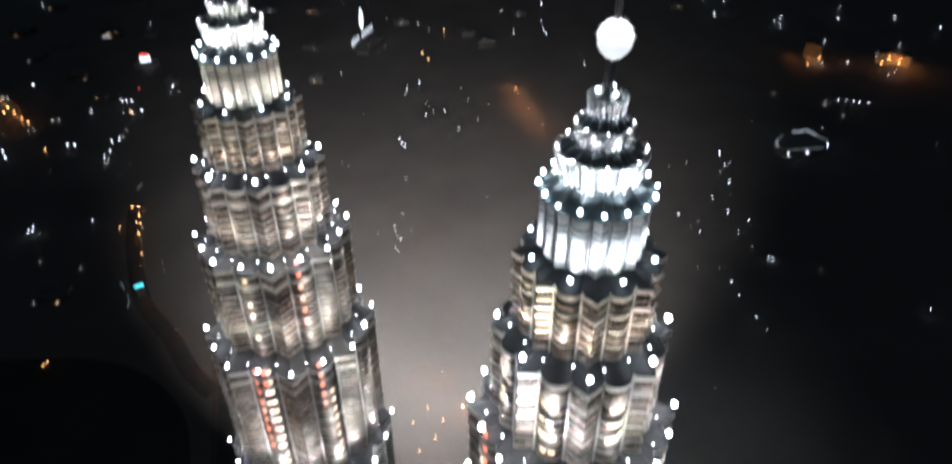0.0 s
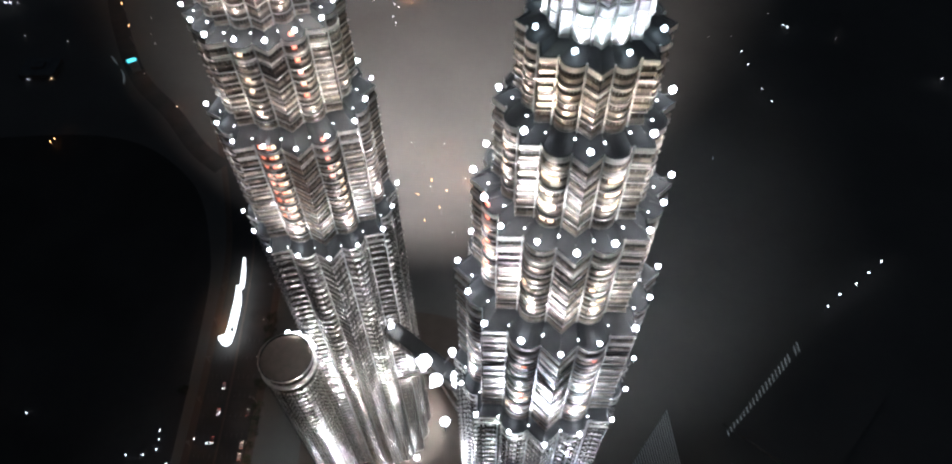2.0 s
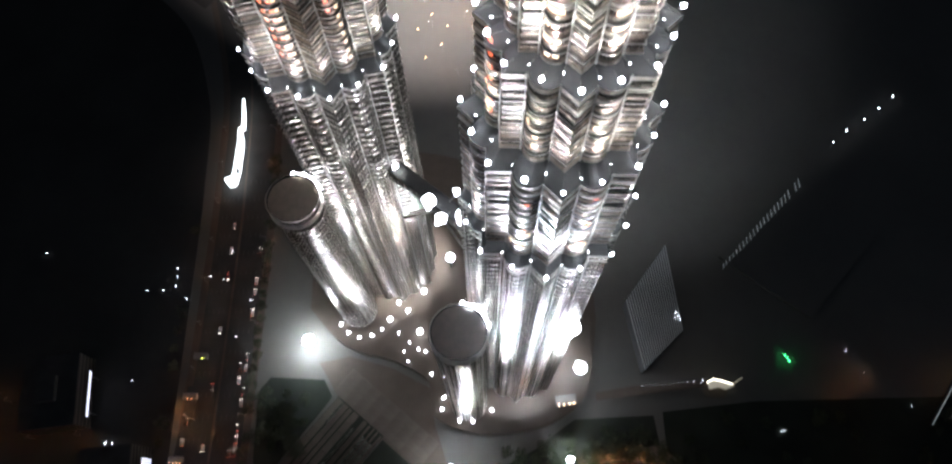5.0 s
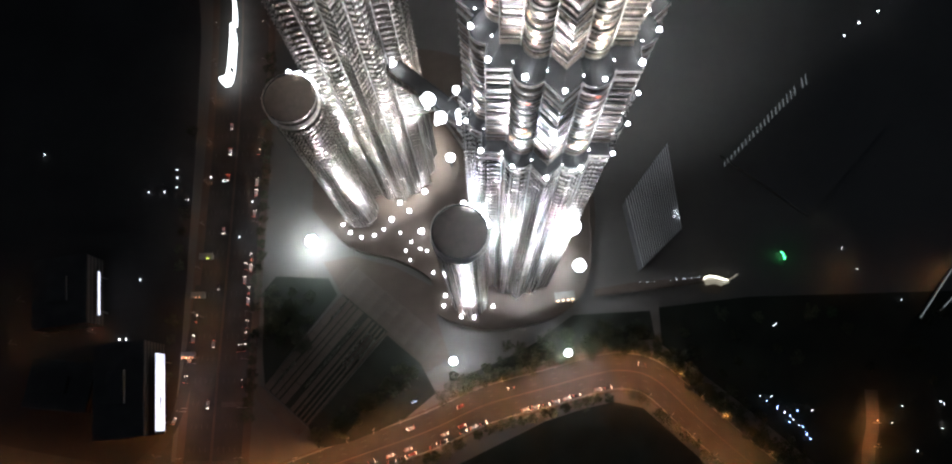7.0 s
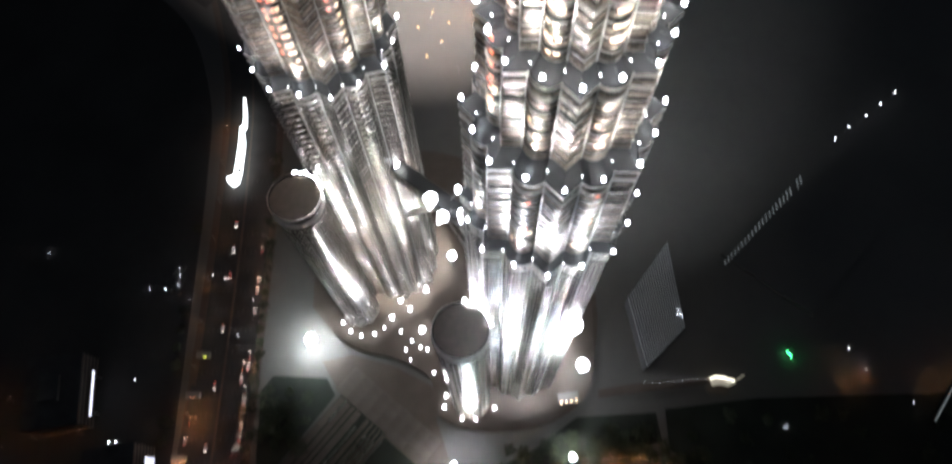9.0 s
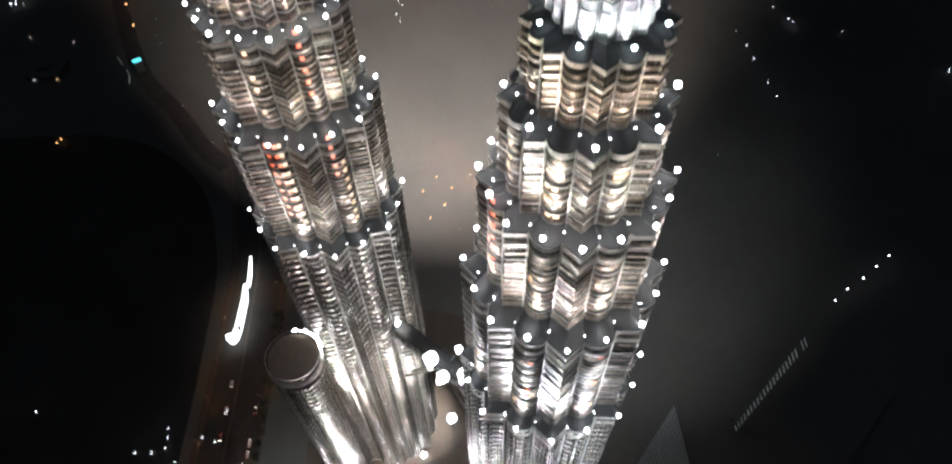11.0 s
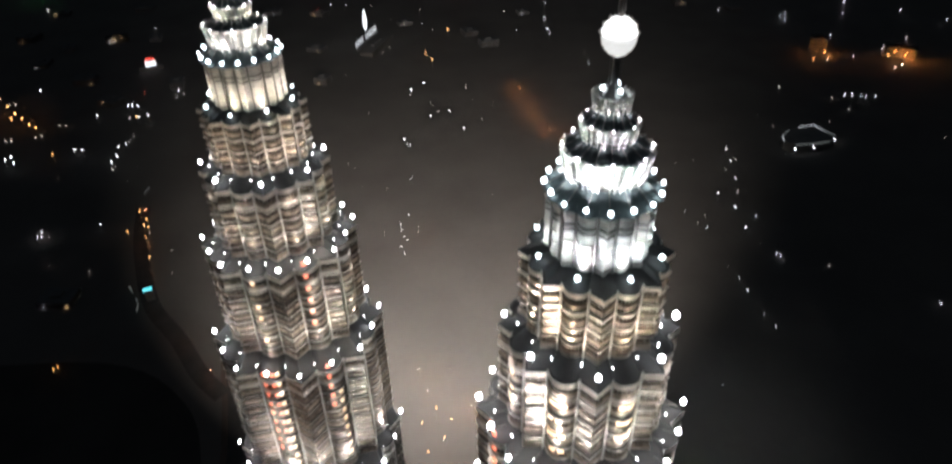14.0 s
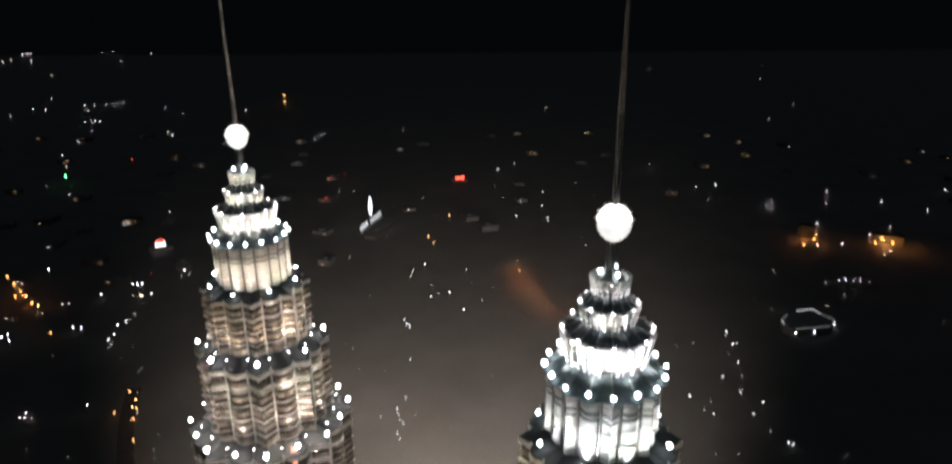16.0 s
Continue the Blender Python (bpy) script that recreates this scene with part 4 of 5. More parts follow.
for off, step in ((14.5, 6.5), (18.5, 8), (23, 11)):
    for x, y, a in along(offset_line(BEND, off), step, 120):
        if x > -30 and rng.random() < 0.85:
            plant(x + rng.uniform(-1.5, 1.5), y + rng.uniform(-1.5, 1.5))
for x, y, a in along(offset_line(BEND, -14), 7, 90):
    if rng.random() < 0.8:
        plant(x + rng.uniform(-1, 1), y + rng.uniform(-2, 0.5))
for off in (12.8, 15.5):
    for x, y, a in along(offset_line(BEND, off), 7, 90):
        if x > (62 if off < 15 else 25) and rng.random() < 0.8:
            plant(x + rng.uniform(-1.2, 1.2), y + rng.uniform(-1.2, 1.2))
for x, y, a in along(offset_line(AVENUE, -22), 8.5, 90):
    if y < 250 and rng.random() < 0.8:
        plant(x + rng.uniform(-1, 1), y)
for x, y, a in along(offset_line(AVENUE, 23), 12, 90):
    if y < 200 and rng.random() < 0.7:
        plant(x - 8 + rng.uniform(-2, 1), y)
for i in range(34):
    plant(-135 + rng.uniform(-8, 22), 40 + rng.uniform(0, 45), 0.2)
for i in range(30):
    u = rng.random()
    plant(-108 + 55 * u + rng.uniform(-6, 10), -12 + 40 * u + rng.uniform(-8, 0), 0.2)
for i in range(26):
    plant(rng.uniform(125, 300), rng.uniform(10, 62) - 0.1 * i, 0.2)
for i in range(14):
    u = rng.random()
    plant(12 + 92 * u, 36 + 16 * u + rng.uniform(-3, 6), 0.2)


# ---- buildings near the towers ----
def building(x, y, w, d, h, turn=0.0, lit=0, seed=0, mat=None, roof=None, label="dark office block with flat roof at night"):
    r = random.Random(seed)
    t = thing("building", label, "building", "city buildings", at=pose(x, y, -0.3, 0, 0, turn))
    part("wall", box_mesh("wall", -w / 2, -d / 2, 0, w / 2, d / 2, h, mat or FACADE_DARK), t)
    part("roof", box_mesh("roof", -w / 2 - 0.3, -d / 2 - 0.3, h, w / 2 + 0.3, d / 2 + 0.3, h + 0.9, roof or ROOF_DARK, 0.15), t, "flat dark roof")
    part("roof_plant", box_mesh("roof_plant", -w * 0.2, -d * 0.15, h + 0.9, w * 0.15, d * 0.2, h + 3.6, roof or ROOF_DARK, 0.1), t, "small plant room")
    storeys = min(7, max(2, int(h / 4)))
    for i in range(storeys):
        z = (i + 0.35) * h / storeys
        part("window_band", box_mesh("window_band", -w / 2 - 0.08, -d / 2 - 0.08, z, w / 2 + 0.08, d / 2 + 0.08, z + h / storeys * 0.4, GLASS_DARK), t)
    for i in range(lit):
        u, z = r.uniform(-0.42, 0.42) * w, (r.randrange(storeys) + 0.38) * h / storeys
        s = r.uniform(0.5, 1.3)
        part("lit_window", box_mesh("lit_window", u - s, -d / 2 - 0.2, z, u + s, -d / 2 - 0.1, z + 1.5, r.choice((WINDOW_LIT, WINDOW_LIT, SIGN_WHITE))), t, "lit window")
    return t


def led_screen(x, y, length, bottom, top, turn, label):
    """A bright screen on posts along a facade; it faces +x before the turn."""
    t = thing("led_screen", label, "screen", "billboards", at=pose(x, y, 0, 0, 0, turn))
    part("case", box_mesh("case", -0.7, -length / 2 - 0.3, bottom - 0.3, -0.05, length / 2 + 0.3, top + 0.3, STEEL_DARK, 0.1), t)
    part("panel", box_mesh("panel", -0.05, -length / 2, bottom, 0.1, length / 2, top, SCREEN), t, "bright white screen panel")
    for s in (-0.4, 0.4):
        part("post", box_mesh("post", -0.9, s * length - 0.4, 0, -0.2, s * length + 0.4, bottom, STEEL_DARK), t)
    return t


big = led_screen(-201.5, 15, 46.5, 10, 22, 5.9, "long white led billboard facing the avenue")
for i, (u, s) in enumerate(((-16, 3.0), (-9.5, 1.6), (-5, 2.2), (6, 2.6), (1.5, 1.0))):
    part("dark_bar", box_mesh("dark_bar", 0.1, u - s, 14.5, 0.16, u + s, 15.6 + 0.4 * (i % 3), STEEL_DARK), big)
part("blue_field", box_mesh("blue_field", 0.1, 16, 10.6, 0.15, 22.5, 21.2, glowing("screen_blue", (0.6, 0.62, 0.85), 0.7)), big, "pale blue screen field")
led_screen(-250, 78, 28.5, 10, 12.4, 7.2, "narrow white led strip on a dark building")
building(-221, 16, 30, 56, 28, 5.9, 0, 1)
building(-270, 78, 34, 44, 20, 7.2, 0, 2)
building(-266, 20, 40, 30, 14, -6, 0, 3)
for x, y in ((-239, 49), (-234.5, 49), (-239, 40), (-234.5, 40)):
    copy_thing(BOLLARD, pose(x, y, -0.3)).matrix_basis = pose(x, y, 0) @ Matrix.Scale(0.4, 4)


def canopy():
    """A long lit canopy that follows the avenue."""
    t = thing("lit_canopy", "long curved canopy glowing white beside the avenue", "canopy")
    def strip(edge_west, edge_east, z):
        """A thin curved slab between two smooth edges."""
        west, east = smooth_line(edge_west), smooth_line(edge_east)
        n = len(west)
        verts = [(x, y, z) for x, y in west + east] + [(x, y, z - 0.5) for x, y in west + east]
        faces = [(0, 2 * n, 3 * n, n), (n - 1, 2 * n - 1, 4 * n - 1, 3 * n - 1)]
        for i in range(n - 1):
            faces += [(i, n + i, n + i + 1, i + 1), (2 * n + i, 2 * n + i + 1, 3 * n + i + 1, 3 * n + i), (i, i + 1, 2 * n + i + 1, 2 * n + i), (n + i, 3 * n + i, 3 * n + i + 1, n + i + 1)]
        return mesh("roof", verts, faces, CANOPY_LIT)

    part("narrow_roof", strip([(-181.2, 299), (-180.1, 289), (-179.1, 279), (-178.6, 271)], [(-179.8, 299), (-177.6, 289), (-176.0, 279), (-175.6, 271)], 8.6), t, "narrow glowing white tail of the canopy")
    part("roof", strip([(-181.2, 274), (-180.7, 265.4)], [(-178.7, 274), (-174.9, 260.4)], 8.5), t, "glowing white roof")
    part("roof", strip([(-180.6, 264.2), (-180.4, 259.6)], [(-174.8, 259), (-174.6, 254)], 8.5), t, "glowing white roof")
    roof = part("roof", strip([(-180.4, 258.4), (-180.4, 250), (-180.5, 239), (-181.2, 232)], [(-174.6, 252.8), (-174.6, 244), (-174.6, 235), (-175.6, 226)], 8.5), t, "glowing white roof")
    part("roof_light", prism("roof_light", [(-177.5, 240.4), (-178.2, 236.9), (-175.9, 233), (-175.5, 236.8)], 8.7, STEEL_DARK, 0.2), roof, "dark slanted opening")
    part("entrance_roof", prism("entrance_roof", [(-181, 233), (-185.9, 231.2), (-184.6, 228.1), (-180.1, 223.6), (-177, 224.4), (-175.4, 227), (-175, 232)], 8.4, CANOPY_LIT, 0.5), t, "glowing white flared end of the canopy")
    line = smooth_line([(-180, 296), (-177.6, 272), (-177.5, 250), (-178, 232)])
    n = len(line)
    for i in range(0, n, 4):
        x, y = line[i]
        part("column", lathe("column", [(0.25, 0), (0.2, 8)], STEEL_DARK, 8), t, at=pose(x, y, 0))
    part("column", lathe("column", [(0.3, 0), (0.25, 8)], STEEL_DARK, 8), t, at=pose(-180, 227.5, 0))
    return t


canopy()


def louvre_hall():
    """Dark hall whose roof is a field of pale slats."""
    t = thing("louvre_hall", "dark hall with a roof of pale parallel slats", "building")
    a, b, c, d = (Vector(p) for p in ((122.6, 171.4), (126.8, 112.5), (100.7, 88.2), (93.1, 133.8)))
    part("wall", prism("wall", [tuple(p) for p in (a, b, c, d)], 14.0, ROOF_GREY, 14.3), t)
    for i in range(21):
        f = i / 20
        p, q = d.lerp(a, f), c.lerp(b, f)
        v = (q - p).normalized()
        n = Vector((-v.y, v.x)) * 0.24
        part("slat", prism("slat", [tuple(p + n), tuple(q + n), tuple(q - n), tuple(p - n)], 15.3, SLAT_PALE, 1.2), t)
    for i in range(4):
        part("edge_lamp", lathe("edge_lamp", [(0.2, 15.3), (0.28, 15.7), (0.1, 16.0)], LAMP_SMALL, 8), t, "small white lamp", pose(*b.lerp(a, 0.13 + 0.03 * (i % 3)), 0) @ pose(-1.1 * i, 0.3 * i, 0))
    return t


SLAT_PALE = material("pale_slat", (0.78, 0.79, 0.78), 0.5, 0, 0.3, 0.1, 2)
louvre_hall()


def slat_hall():
    t = thing("slat_hall", "dark exhibition hall with dim lit slats along the roof edge", "building")
    part("wall", prism("wall", [(162.2, 167.5), (225.8, 230), (277.8, 186.5), (216.3, 123)], 3.0, EARTH, 3.3), t)
    for i in range(23):
        f = (i / 22) ** 1.05
        x, y = 163.8 + 63.4 * f, 160.5 + 62.1 * f
        if i == 20:
            continue
        part("lit_slat", box_mesh("lit_slat", x - 0.1, y - 1.6 - 2.0 * f, 3.0, x + 0.1, y + 1.6 + 2.0 * f, 3.8, SLAT_LIT, 0.1), t, "dim glowing roof slat")
    return t


slat_hall()


def walkway():
    t = thing("covered_walkway", "long covered walkway with a lit end pavilion", "walkway")
    part("roof", prism("roof", [(70, 71), (143, 79), (143, 83), (99, 80.5), (70, 76)], 4.2, PAVING_DARK, 0.3), t, "grey stone-clad roof")
    for i in range(12):
        part("column", lathe("column", [(0.2, 0), (0.16, 3.9)], STEEL_DARK, 6), t, at=pose(73 + 6 * i, 74 + 0.62 * i, 0))
    for i in range(9):
        part("roof_lamp", lathe("roof_lamp", [(0.12, 4.2), (0.18, 4.4), (0.06, 4.6)], LAMP_SMALL, 8), t, "small white lamp", pose(100 + 4.8 * i, 79.8 + 0.33 * i, 0))
    part("pavilion_roof", prism("pavilion_roof", [(141, 82), (150, 83.5), (158, 79), (152, 76.5), (148, 78), (142, 77)], 5.4, PAVILION_LIT, 0.4), t, "warm glowing pavilion roof")
    for a, b in (((140.6, 81.2), (144.9, 83.5)), ((144.9, 83.5), (156.7, 80.2)), ((157.2, 80.2), (163.4, 84))):
        v = Vector(b) - Vector(a)
        part("ridge_light", box_mesh("ridge_light", 0, -0.35, 0, v.length, 0.35, 0.4, RIDGE_LIT if b[0] < 160 else PAVILION_LIT, 0.05), t, "warm white light strip along the roof edge", pose(*a, 5.5, 0, 0, math.degrees(math.atan2(v.y, v.x))))
    part("pavilion_floor", prism("pavilion_floor", [(139, 78), (156, 78), (152, 72), (141, 73)], 0.4, PAVING, 0.6), t)
    part("column", lathe("column", [(0.2, 0), (0.2, 5.2)], STEEL_DARK, 6), t, at=pose(149, 80, 0))
    return t


PAVILION_LIT = glowing("pavilion_light", (1.0, 0.86, 0.55), 0.12)
RIDGE_LIT = glowing("ridge_light", (1.0, 0.92, 0.7), 2.2)
walkway()


def kiosk(x, y, label, mat, lanterns=(-3.4, -1.1, 1.2, 3.3)):
    t = thing("kiosk", label, "kiosk", "small kiosks", at=pose(x, y, 0))
    part("wall", box_mesh("wall", -4, -1.6, 0, 4, 1.6, 3, CONCRETE, 0.08), t)
    part("roof", box_mesh("roof", -4.6, -2.2, 3, 4.6, 2.2, 3.4, STEEL_DARK, 0.1), t)
    for u in lanterns:
        part("lantern", lathe("lantern", [(0.2, 3.4), (0.4, 3.7), (0.15, 4.1)], mat, 8), t, "warm glowing lantern", pose(u, -1.7, 0))
    return t


AMBER = glowing("kiosk_lantern", (1.0, 0.62, 0.32), 6)
YELLOW = glowing("yellow_lantern", (0.75, 0.85, 0.1), 3)
AMBER_DIM = glowing("dim_kiosk_lantern", (1.0, 0.4, 0.16), 1.6)
kiosk(50, 69.6, "small kiosk with amber lanterns on the podium edge", AMBER).matrix_basis = pose(50, 70.2, 8, 0, 0, 6) @ Matrix.Scale(1.4, 4)
kiosk(-186, 103, "small roadside kiosk with a yellow lantern", YELLOW, (1.0, 1.9))
kiosk(-189, 77, "small roadside kiosk with a dim amber lantern", AMBER_DIM, (-1.1, 1.2))
kiosk(-192, 38, "bus stop with dim reddish lanterns beside the avenue", AMBER_DIM)
WESTWAY = smooth_line([(-195, -34), (-228, -36), (-268, -30), (-310, -22), (-380, -10)])
ribbon("road_west", WESTWAY, 14, 0.06, ASPHALT, "asphalt side road lit by orange lamps", category="road")
for x, y, a in along(offset_line(WESTWAY, 9), 22, 8):
    copy_thing(STREET_LAMP, pose(x, y, 0, 0, 0, a - 90))
for x, y in ((-256, 54), (-285, 52), (-306, 47), (-305, 75), (-240, -6), (-252, 4)):
    copy_thing(DIM_LAMP, pose(x, y, 0, 0, 0, 40))


# ---- park lamps ----
def park_lamp(name, mat, label, group):
    t = thing(name, label, "lamp", group)
    part("post", lathe("post", [(0.09, 0), (0.06, 3.4)], STEEL_DARK, 6), t)
    part("globe", lathe("globe", [(0.15, 3.3), (0.55, 3.6), (0.6, 4.0), (0.2, 4.5)], mat, 10, True), t, "glowing globe")
    return t


def scatter(lamp, points, size=1.0):
    """The first point takes the lamp itself, the others take copies."""
    for i, (x, y) in enumerate(points):
        far = math.hypot(x, y)
        s = size * max(1.0, far / 420)
        ob = lamp if i == 0 else copy_thing(lamp, pose(x, y, 0))
        ob.matrix_basis = pose(x, y, -0.3) @ Matrix.Scale(s, 4)


scatter(park_lamp("park_lamp", LAMP_SMALL, "small white globe lamp in the dark park", "park lamps"),
        [(170, 7), (177, 7), (184, -3), (189, -7), (192, -11), (201, -2), (184, 51), (186, 52), (235, 101), (257, 0), (281, 2), (283, 1), (262, -27), (279, -14), (249, -10), (243, 87), (268, 66), (205, 405)], 0.45)
scatter(park_lamp("blue_park_lamp", LAMP_BLUE, "small blue globe lamp by the park pond", "park lamps"),
        [(174, 4), (180, 0), (187, -5), (194, -12), (198, -19), (196, -16), (186, -9), (192, -2), (-46, 7), (-48, 6)], 0.42)
scatter(park_lamp("green_park_lamp", LAMP_GREEN, "small green globe lamp in the dark park", "park lamps"), [(196, 97), (194.5, 98.5), (196.5, 95)], 0.7)
for x, y in ((300, 84), (287, 80), (240, 84), (226, 80)):
    copy_thing(STREET_LAMP, pose(x, y, 0)).matrix_basis = pose(x, y, 0, 0, 0, 130) @ Matrix.Scale(0.45, 4)
for x, y in ((238, -10), (236, -24)):
    copy_thing(STREET_LAMP, pose(x, y, 0, 0, 0, 130))
ribbon("road_park", smooth_line([(240, 10), (238, -10), (232, -30), (228, -60)]), 8, 0.25, ASPHALT, "narrow park road under orange lamps", category="road")


def light_rail(a, b, label):
    t = thing("light_rail", label, "light strip")
    p = Vector((b[0] - a[0], b[1] - a[1]))
    m = pose(a[0], a[1], 0, 0, 0, math.degrees(math.atan2(p.y, p.x)))
    t.matrix_basis = m
    part("beam", box_mesh("beam", 0, -0.3, 0, p.length, 0.3, 3, STEEL_DARK), t)
    part("tube", box_mesh("tube", 0, -0.3, 3, p.length, 0.3, 3.4, SLAT_LIT, 0.05), t, "dim glowing tube")


light_rail((277, 54), (303, 85.4), "long dim light tube on a wall in the park")
light_rail((289.7, 57.8), (300.5, 67.4), "short dim light tube on a wall in the park")


# ---- the city beyond ----
FAR_WHITE = [(-3215, 4956), (-3151, 4951), (-3375, 5563), (-2669, 5145), (-2706, 5054), (-2249, 4409), (-2539, 5439), (-2374, 5372), (-2406, 5593), (-2842, 4449), (-1818, 2926), (-1719, 2638), (-1679, 2650), (-1569, 2730), (-1547, 2758), (-1497, 2756), (-1467, 2770), (-1437, 2783), (-1384, 2390), (-1360, 2389), (-1330, 2388), (-1265, 2207), (-990, 2077), (-1218, 2659), (-1101, 2535), (-975, 2149), (-1228, 2067), (-1173, 1883), (-930, 1488), (-651, 1367), (-499, 2153), (-510, 2098), (-322, 1509), (-288, 1508), (-114, 1369), (-890, 2618)]
MID_WHITE = [(-639, 811), (-635, 818), (-622, 801), (-558, 838), (-547, 837), (-575, 945), (-510, 939), (-499, 946), (-544, 982), (-537, 982), (-529, 982), (-501, 846), (-494, 855), (-492, 820), (-492, 803), (-501, 631), (-496, 631), (-500, 640), (-440, 655), (-106, 859), (-101, 845), (-96, 841), (-23, 890), (-88, 752), (-92, 648), (-90, 637), (-86, 626), (-82, 620), (-85, 669), (-87, 604), (-83, 594), (-46, 948), (-73, 934), (-91, 1056), (-109, 1031), (-485, 1036), (-711, 1040)]
EAST_WHITE = [(144, 1498), (134, 1385), (134, 1324), (137, 1297), (93, 1752), (49, 1691), (75, 1317), (191, 1144), (442, 1724), (605, 1375), (628, 1405), (607, 1354), (776, 1470), (737, 1389), (859, 1400), (501, 1525), (548, 1529), (496, 1421), (1045, 1478), (917, 1336), (657, 1258), (604, 1144), (720, 1189), (787, 1238), (697, 1098), (716, 1112), (650, 1149), (566, 992), (578, 992), (589, 989), (596, 985), (610, 984)]
EAST_NEAR = [(330, 819), (327, 786), (319, 741), (288, 707), (297, 634), (317, 581), (238, 669), (254, 634), (298, 675), (316, 656), (314, 585), (262, 545), (264, 525), (269, 491), (273, 473), (442, 502)]
STADIUM = [(414, 844), (430, 862), (447, 871), (471, 877), (476, 862), (486, 843), (472, 826), (449, 821), (423, 818), (412, 830)]
ORANGE = [(-758, 1008), (-730, 980), (-703, 953), (-683, 935), (-661, 914), (-646, 904), (-699, 935), (-579, 821), (-405, 681), (-388, 651), (-376, 628), (-358, 591), (-402, 639), (-513, 939), (65, 1028), (613, 1200), (603, 1159), (572, 1129), (702, 1136), (725, 1157), (732, 1136), (-82, 1155), (-95, 1187), (-60, 1308), (-805, 2849), (-760, 2696), (-379, 427), (-377, 431), (-390, 664), (-382, 648)]


DIM_WEST = [(-3029, 4453), (-2993, 4487), (-3178, 4949), (-2272, 4882), (-2484, 5437), (-2259, 5472), (-1713, 2493), (-1502, 2614), (-1492, 2614), (-1344, 2385), (-1003, 2183), (-1078, 1737), (-485, 1022), (-476, 1032), (-620, 919), (-613, 923), (-632, 889), (-638, 885), (-675, 874), (-667, 874), (-738, 998), (-730, 998), (-528, 946), (-498, 888), (-496, 870), (-486, 790), (-487, 800), (-462, 579), (-415, 570), (-340, 607), (-333, 580), (-325, 566), (-379, 643), (-491, 635)]
DIM_EAST = [(-226, 1103), (-167, 947), (-112, 1019), (-22, 1046), (-11, 998), (21, 976), (4, 928), (-63, 953), (-76, 985), (-176, 797), (-166, 787), (14, 716), (-109, 636), (-72, 638), (54, 1441), (410, 927), (478, 1026), (330, 816), (316, 769), (336, 794), (313, 713), (280, 797), (255, 786), (260, 662), (248, 648), (305, 608), (235, 571), (258, 571), (363, 566), (542, 983), (549, 938), (504, 901)]


def mast_light(name, mat, label):
    t = thing(name, label, "street light", "city lights")
    part("mast", lathe("mast", [(0.12, 0), (0.09, 7.5)], STEEL_DARK, 6), t)
    part("head", lathe("head", [(0.2, 7.3), (0.5, 7.6), (0.55, 8.4), (0.2, 9.0)], mat, 8, True), t, "glowing head")
    return t


scatter(mast_light("city_light", LAMP_SMALL, "white street light in the dark city"), FAR_WHITE, 0.24)
scatter(mast_light("city_light", LAMP_SMALL, "white street light in the dark city"), MID_WHITE + EAST_NEAR, 0.5)
scatter(mast_light("city_light", LAMP_SMALL, "small white street light in the dark city"), EAST_WHITE, 0.33)
scatter(mast_light("dim_city_light", LAMP_PALE, "dim white street light in the dark city"), DIM_WEST + DIM_EAST, 0.3)
scatter(mast_light("path_light", LAMP_SMALL, "white street light along a path in the dark park"), [(257, 254), (269, 264), (284, 273), (297, 283), (310, 293)], 0.85)
scatter(mast_light("amber_city_light", LAMP_AMBER, "amber street light in the dark city"), ORANGE, 0.55)
scatter(mast_light("green_city_light", LAMP_GREEN, "green light in the dark city"), [(-1001, 1602)], 0.6)
scatter(mast_light("red_city_light", LAMP_RED, "red warning light in the dark city"), [(-944, 1813), (-341, 1461), (-335, 1659), (-361, 1614), (-541, 1037)], 0.32)
rng = random.Random(77)
more = []
for i in range(36):
    y = rng.choice((rng.uniform(700, 1700), rng.uniform(1200, 4200)))
    more.append((rng.choice((-0.4, -0.4, -0.4, 0.4)) * y + rng.uniform(-0.38, 0.38) * y, y))
scatter(mast_light("faint_city_light", glowing("faint_light", (1.0, 0.86, 0.7), 1.2), "faint street light in the dark city"), more, 0.25)

stadium = thing("stadium", "low oval hall outlined with white light strips", "stadium")
part("wall", prism("wall", STADIUM, 12.0, CONCRETE, 12.3), stadium)
for i, (a, b) in enumerate(zip(STADIUM, STADIUM[1:] + STADIUM[:1])):
    if i in (1, 5, 8):
        continue
    v = Vector(b) - Vector(a)
    part("light_strip", box_mesh("light_strip", 0, -0.3, 0, v.length, 0.5, 0.8, SIGN_DIM if i in (2, 3, 9) else SLAT_LIT), stadium, "white light strip", pose(*a, 12, 0, 0, math.degrees(math.atan2(v.y, v.x))))

scatter(park_lamp("roof_edge_lamp", LAMP_SMALL, "white lamp on the edge of the oval hall", "hall lamps"), STADIUM[1:6] + STADIUM[7:9], 0.8)

scatter(park_lamp("yard_lamp", LAMP_SMALL, "tiny white lamp in a dark yard beside the avenue", "yard lamps"), [(-230, 149), (-219, 149), (-212, 165), (-211, 159), (-211, 152), (-202, 143), (-229, 88), (-306, 178), (-188, 159), (-175, 177), (-179, 156), (-158, 141), (-165, 116)], 0.55)

